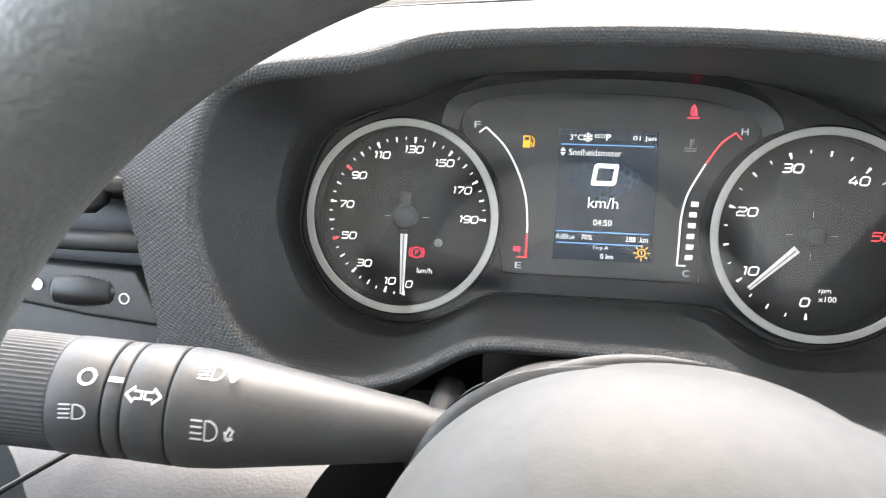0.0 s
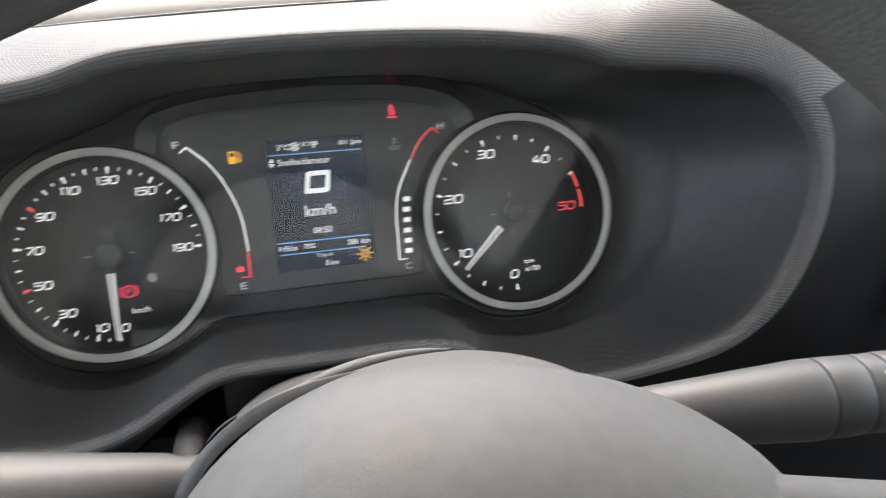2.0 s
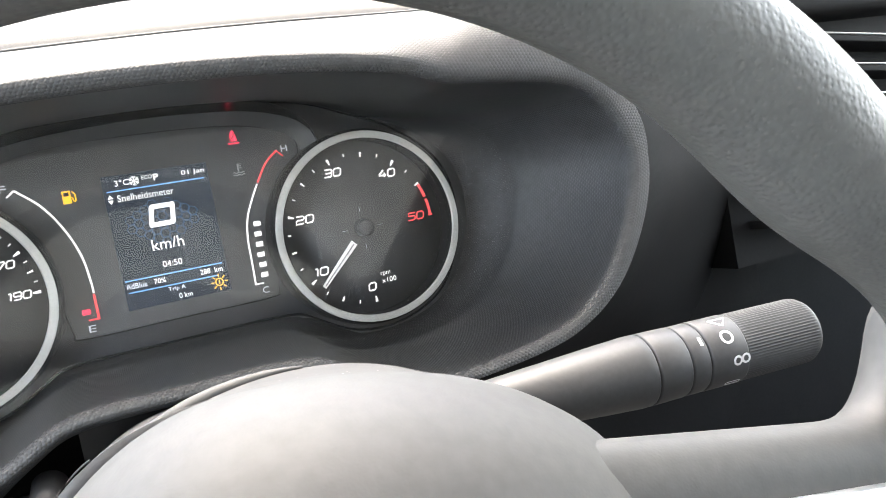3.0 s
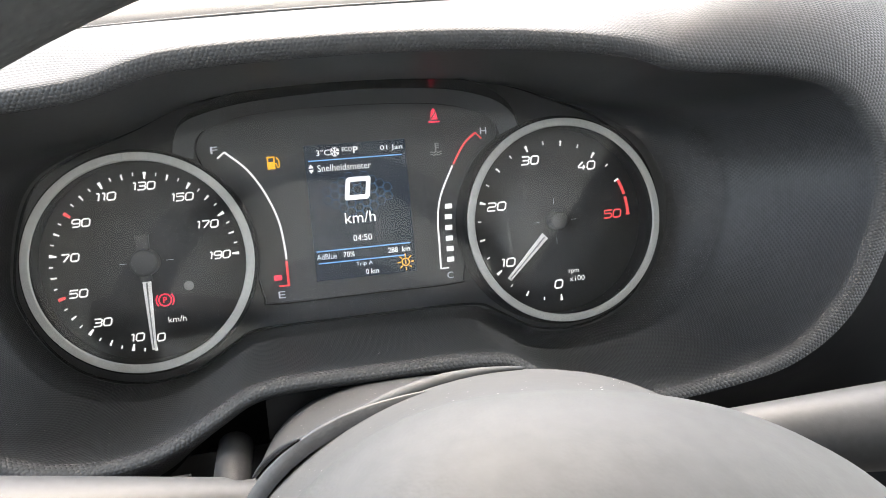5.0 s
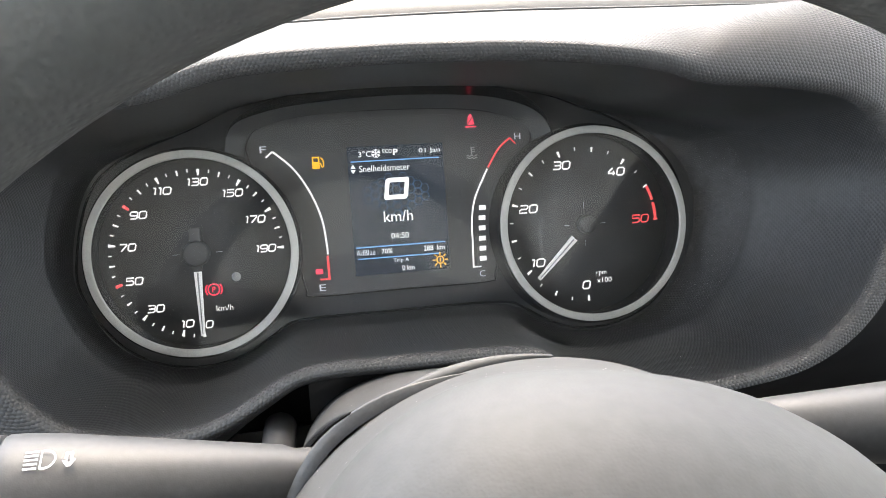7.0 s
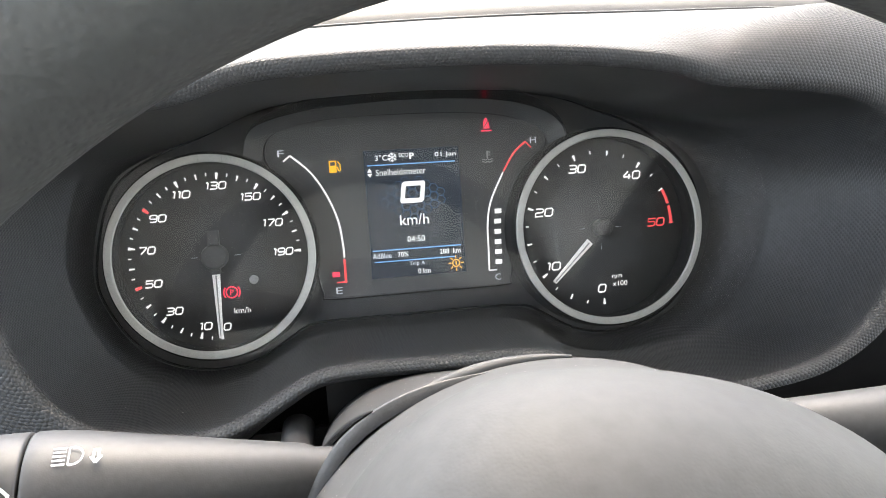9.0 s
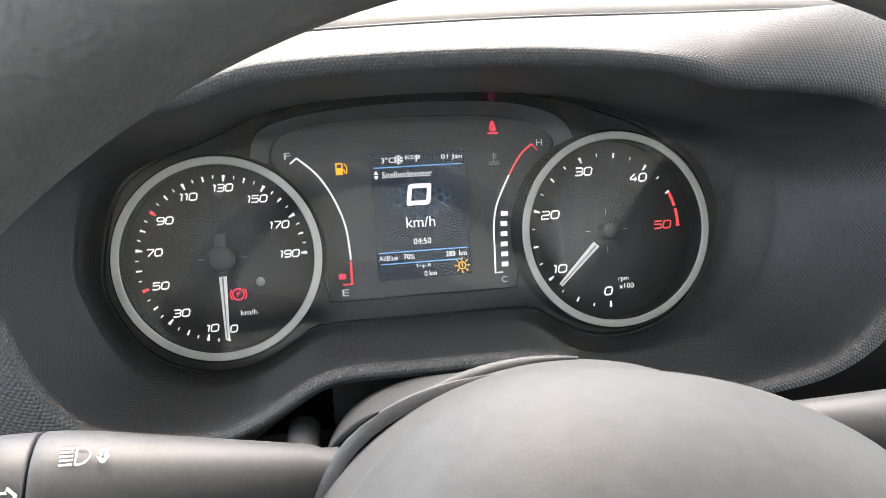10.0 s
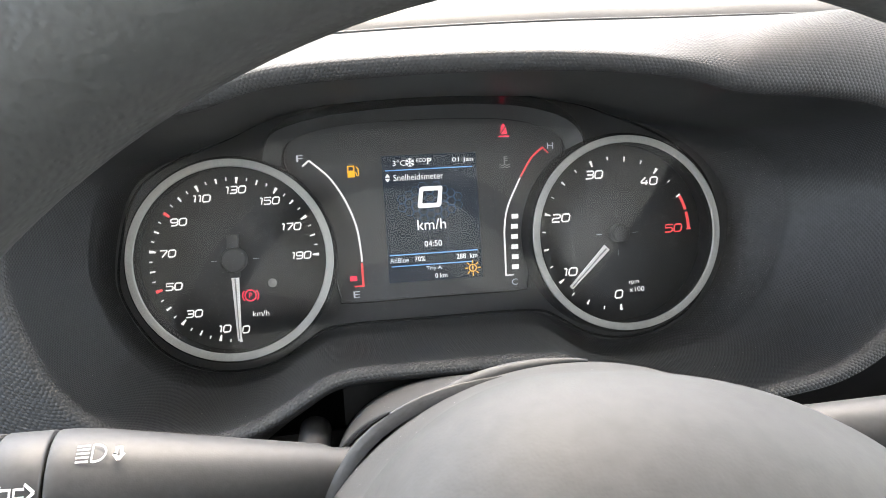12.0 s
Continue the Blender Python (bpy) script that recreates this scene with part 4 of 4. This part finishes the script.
# ---- stalks ----
def stalk(name, label, big, small, rr, marks, length):
    """A column switch: ribbed end, twist collar, two bands and a tapered arm; marks are the joints along it."""
    root = thing(name, label, "stalk", group="column stalks")
    big, small = Vector(big), Vector(small)
    ax = (small - big).normalized()
    M = Matrix.Translation(big) @ ax.to_track_quat("Z", "X").to_matrix().to_4x4()
    h1, h2, h3, h4 = marks
    n, rows = 216, []
    for h, k in ((0.0, 0.80), (0.0010, 0.91), (0.0025, 0.975), (0.004, 0.985), (h1 - 0.002, 0.985), (h1, 0.97)):
        rows.append([M @ Vector(((rr * k - (0.0007 if j % 3 == 0 and 0.003 < h < h1 - 0.001 else 0)) * math.cos(2 * math.pi * j / n), (rr * k - (0.0007 if j % 3 == 0 and 0.003 < h < h1 - 0.001 else 0)) * math.sin(2 * math.pi * j / n), h)) for j in range(n)])
    bm, vs = grid(rows, closed_u=True)
    bm.faces.new(vs[0])
    part("ribbed_end", bm, STALK, root, "finely ribbed end cap")

    def tube(nm, a, b, ka=1.0, kb=1.0):
        return part(nm, lathe([(rr * 0.90, a + 0.0003), (rr * 0.985 * ka, a + 0.0004), (rr * ka, a + 0.0009), (rr * kb, b - 0.0009), (rr * 0.985 * kb, b - 0.0004), (rr * 0.90, b - 0.0003)], M, 72, cap=False), STALK, root)

    collar, band, band2 = tube("twist_collar", h1, h2), tube("index_band", h2, h3, 0.992, 0.992), tube("arrow_band", h3, h4, 1.0, 1.01)
    arm = part("arm", lathe([(rr * 0.90, h4 + 0.0003), (rr * 0.995, h4 + 0.0004), (rr * 1.01, h4 + 0.0010), (rr * 1.01, h4 + 0.004), (rr * 0.97, h4 + 0.012), (0.0082, length), (0.0070, length + 0.003), (0.0060, (small - big).length)], M, 72), STALK, root, "tapered smooth arm")
    core = part("core", lathe([(rr * 0.89, 0.004), (rr * 0.89, h4 + 0.001)], M, 48), BLACK, root)
    sign = 1 if big.x > 0 else -1

    def on(h, around, r=None):
        """Maps a flat drawing onto the barrel: (x, z) metres to along and round it."""
        def place(x, z):
            rad = (r or rr) + 0.0003
            a = around + z / rad
            base = M.inverted().to_3x3() @ Vector((0, -1, 0))
            a0 = math.atan2(base.y, base.x)
            upv = M.inverted().to_3x3() @ Vector((0, 0, 1))
            turn = 1 if math.cos(a0) * upv.y - math.sin(a0) * upv.x > 0 else -1
            return M @ Vector((rad * math.cos(a0 + turn * a), rad * math.sin(a0 + turn * a), h - sign * x if sign > 0 else h + x))
        return place
    return root, collar, band, band2, arm, on


def beam_symbol(k, lines, slant):
    """A headlamp symbol: a D and its rays."""
    d = [(0.0, -1.6), (0.0, 1.6)] + [(0.6 + 2.2 * math.sin(radians(a)), 1.6 * math.cos(radians(a))) for a in range(0, 181, 15)] + [(0.0, -1.6)]
    out = [ribbon([(x * k, z * k) for x, z in d], 0.0004, 0)]
    for j in range(lines):
        z = 1.5 - 3.0 * j / (lines - 1)
        out.append(ribbon([(-0.6 * k, z * k), (-3.2 * k, (z - slant) * k)], 0.0004, 0))
    return merge(*out)


def arrow(k, turn):
    pts = [(-1.8, 0), (0, 1.7), (0, 0.8), (1.7, 0.8), (1.7, -0.8), (0, -0.8), (0, -1.7), (-1.8, 0)]
    c, s = math.cos(radians(turn)), math.sin(radians(turn))
    return ribbon([((x * c - z * s) * k, (x * s + z * c) * k) for x, z in pts], 0.00075, 0)


def shift(bm, x, z):
    for v in bm.verts:
        v.co.x += x
        v.co.z += z
    return bm


def tall(*bms):
    """Symbols merged and drawn out round the barrel."""
    bm = merge(*bms)
    for v in bm.verts:
        v.co.z *= 1.4
    return bm


root, collar, band, band2, arm, on = stalk("light_stalk", "dark grey light switch stalk with white symbols", (-0.1822, -0.235, -0.0461), (-0.03, -0.220, -0.0550), 0.0164, (0.0225, 0.0376, 0.0429, 0.0548), 0.1205)
part("ring_symbol", bent(ring_shape(0, 0, 0.0021, 0.0008, 0), on(0.0328, 0.60)), PRINT, collar)
part("lamp_symbol", bent(beam_symbol(0.0012, 4, 0.2), on(0.0308, 0.03)), PRINT, collar)
part("index_mark", bent(ribbon([(-0.0020, 0), (0.0020, 0)], 0.0014, 0), on(0.0406, 0.60)), PRINT, band)
part("turn_symbol", bent(merge(shift(arrow(0.0012, 0), -0.0025, 0), shift(arrow(0.0012, 180), 0.0025, 0)), on(0.0488, 0.40)), PRINT, band2)
part("flash_symbol", bent(tall(beam_symbol(0.0011, 5, 0.0), shift(arrow(0.0007, 90), 0.0060, -0.0004)), on(0.0650, 0.92)), PRINT, arm)
part("beam_symbol", bent(tall(beam_symbol(0.0012, 4, 0.0), shift(arrow(0.0007, 60), 0.0064, -0.0003)), on(0.0660, -0.04)), PRINT, arm)

root, collar, band, band2, arm, on = stalk("wiper_stalk", "grey wiper stalk with white symbols and a ribbed end", (0.193, -0.235, -0.0610), (0.03, -0.220, -0.0560), 0.0122, (0.0335, 0.0490, 0.0564, 0.0692), 0.135)
part("index_mark", bent(ribbon([(0, -0.0016), (0, 0.0016)], 0.0012, 0), on(0.0512, 0.65)), PRINT, band)
part("wash_symbol", bent(ribbon([(-0.0034, 0.0018), (0.0034, 0.0018), (0.0002, -0.0018), (-0.0034, 0.0018)], 0.0009, 0), on(0.0395, 1.12)), PRINT, collar)
part("ring_symbol", bent(ring_shape(0, 0, 0.0021, 0.0009, 0), on(0.0408, 0.60)), PRINT, collar)
part("interval_symbol", bent(merge(ring_shape(-0.0016, 0, 0.0014, 0.0008, 0), ring_shape(0.0017, 0.0002, 0.0014, 0.0008, 0)), on(0.0374, -0.10)), PRINT, collar)
part("slow_symbol", bent(ribbon([(-0.0026, -0.0007), (0.0026, -0.0007), (0.003, 0), (0.0026, 0.0007), (-0.0026, 0.0007), (-0.003, 0), (-0.0026, -0.0007)], 0.0006, 0), on(0.0394, -0.85)), PRINT, collar)

# ---- dust ----
rnd = random.Random(7)


def flecks(spots, low, high):
    """Loose pale specks, each a small flat chip lying on a surface."""
    bm = bmesh.new()
    for p, n in spots:
        s = rnd.uniform(low, high)
        q = Vector(n).to_track_quat("Z", "Y").to_matrix()
        turn, squash = rnd.uniform(0, 6.28), rnd.uniform(0.35, 1.0)
        base = [Vector(p) + q @ Vector((s * math.cos(turn + k * 1.257), s * squash * math.sin(turn + k * 1.257), 0)) for k in range(5)]
        tip = bm.verts.new(Vector(p) + q @ Vector((0, 0, s * 0.3)))
        vs = [bm.verts.new(b) for b in base]
        for k in range(5):
            bm.faces.new((vs[k], vs[(k + 1) % 5], tip))
    return bm


dusty = thing("dust", "pale dust specks on the plastic covers", "dust", kind="stuff")
spots = []
for _ in range(240):
    a, f = math.pi * rnd.uniform(0.12, 0.92), rnd.uniform(0.02, 0.95)
    p, px, pf = arch(a, f), arch(a + 0.01, f), arch(a, f + 0.01)
    n = (px - p).cross(pf - p).normalized()
    n = n if n.z > 0 else -n
    spots.append((p + n * 0.00005, n))
part("column_dust", flecks(spots, 0.00010, 0.00032), DUST, dusty)
spots = []
for _ in range(160):
    i = rnd.randrange(len(lip))
    s = rnd.uniform(0.35, 1.45)
    if lip[i].y > -0.03:
        continue
    l, d = math.sin(s), 1 - math.cos(s)
    a, b = inner[i], lip[i]
    spots.append((Vector((a.x + (b.x - a.x) * l, -0.002 - 0.104 * d - 0.0002, a.y + (b.y - a.y) * l + 0.0002)), Vector((0, -0.5, 0.8))))
part("bowl_dust", flecks(spots, 0.00008, 0.00028), DUST, dusty)
spots = []
for _ in range(130):
    f, a = rnd.uniform(0.0, 0.97), rnd.uniform(0.4, 2.8)
    p = hub_ring(f, a)
    n = (hub_ring(f, a + 0.02) - p).cross(hub_ring(f + 0.02, a) - p).normalized()
    n = n if n.z > 0 else -n
    spots.append((p + n * 0.00005, n))
part("hub_dust", flecks(spots, 0.00008, 0.00025), DUST, dusty)
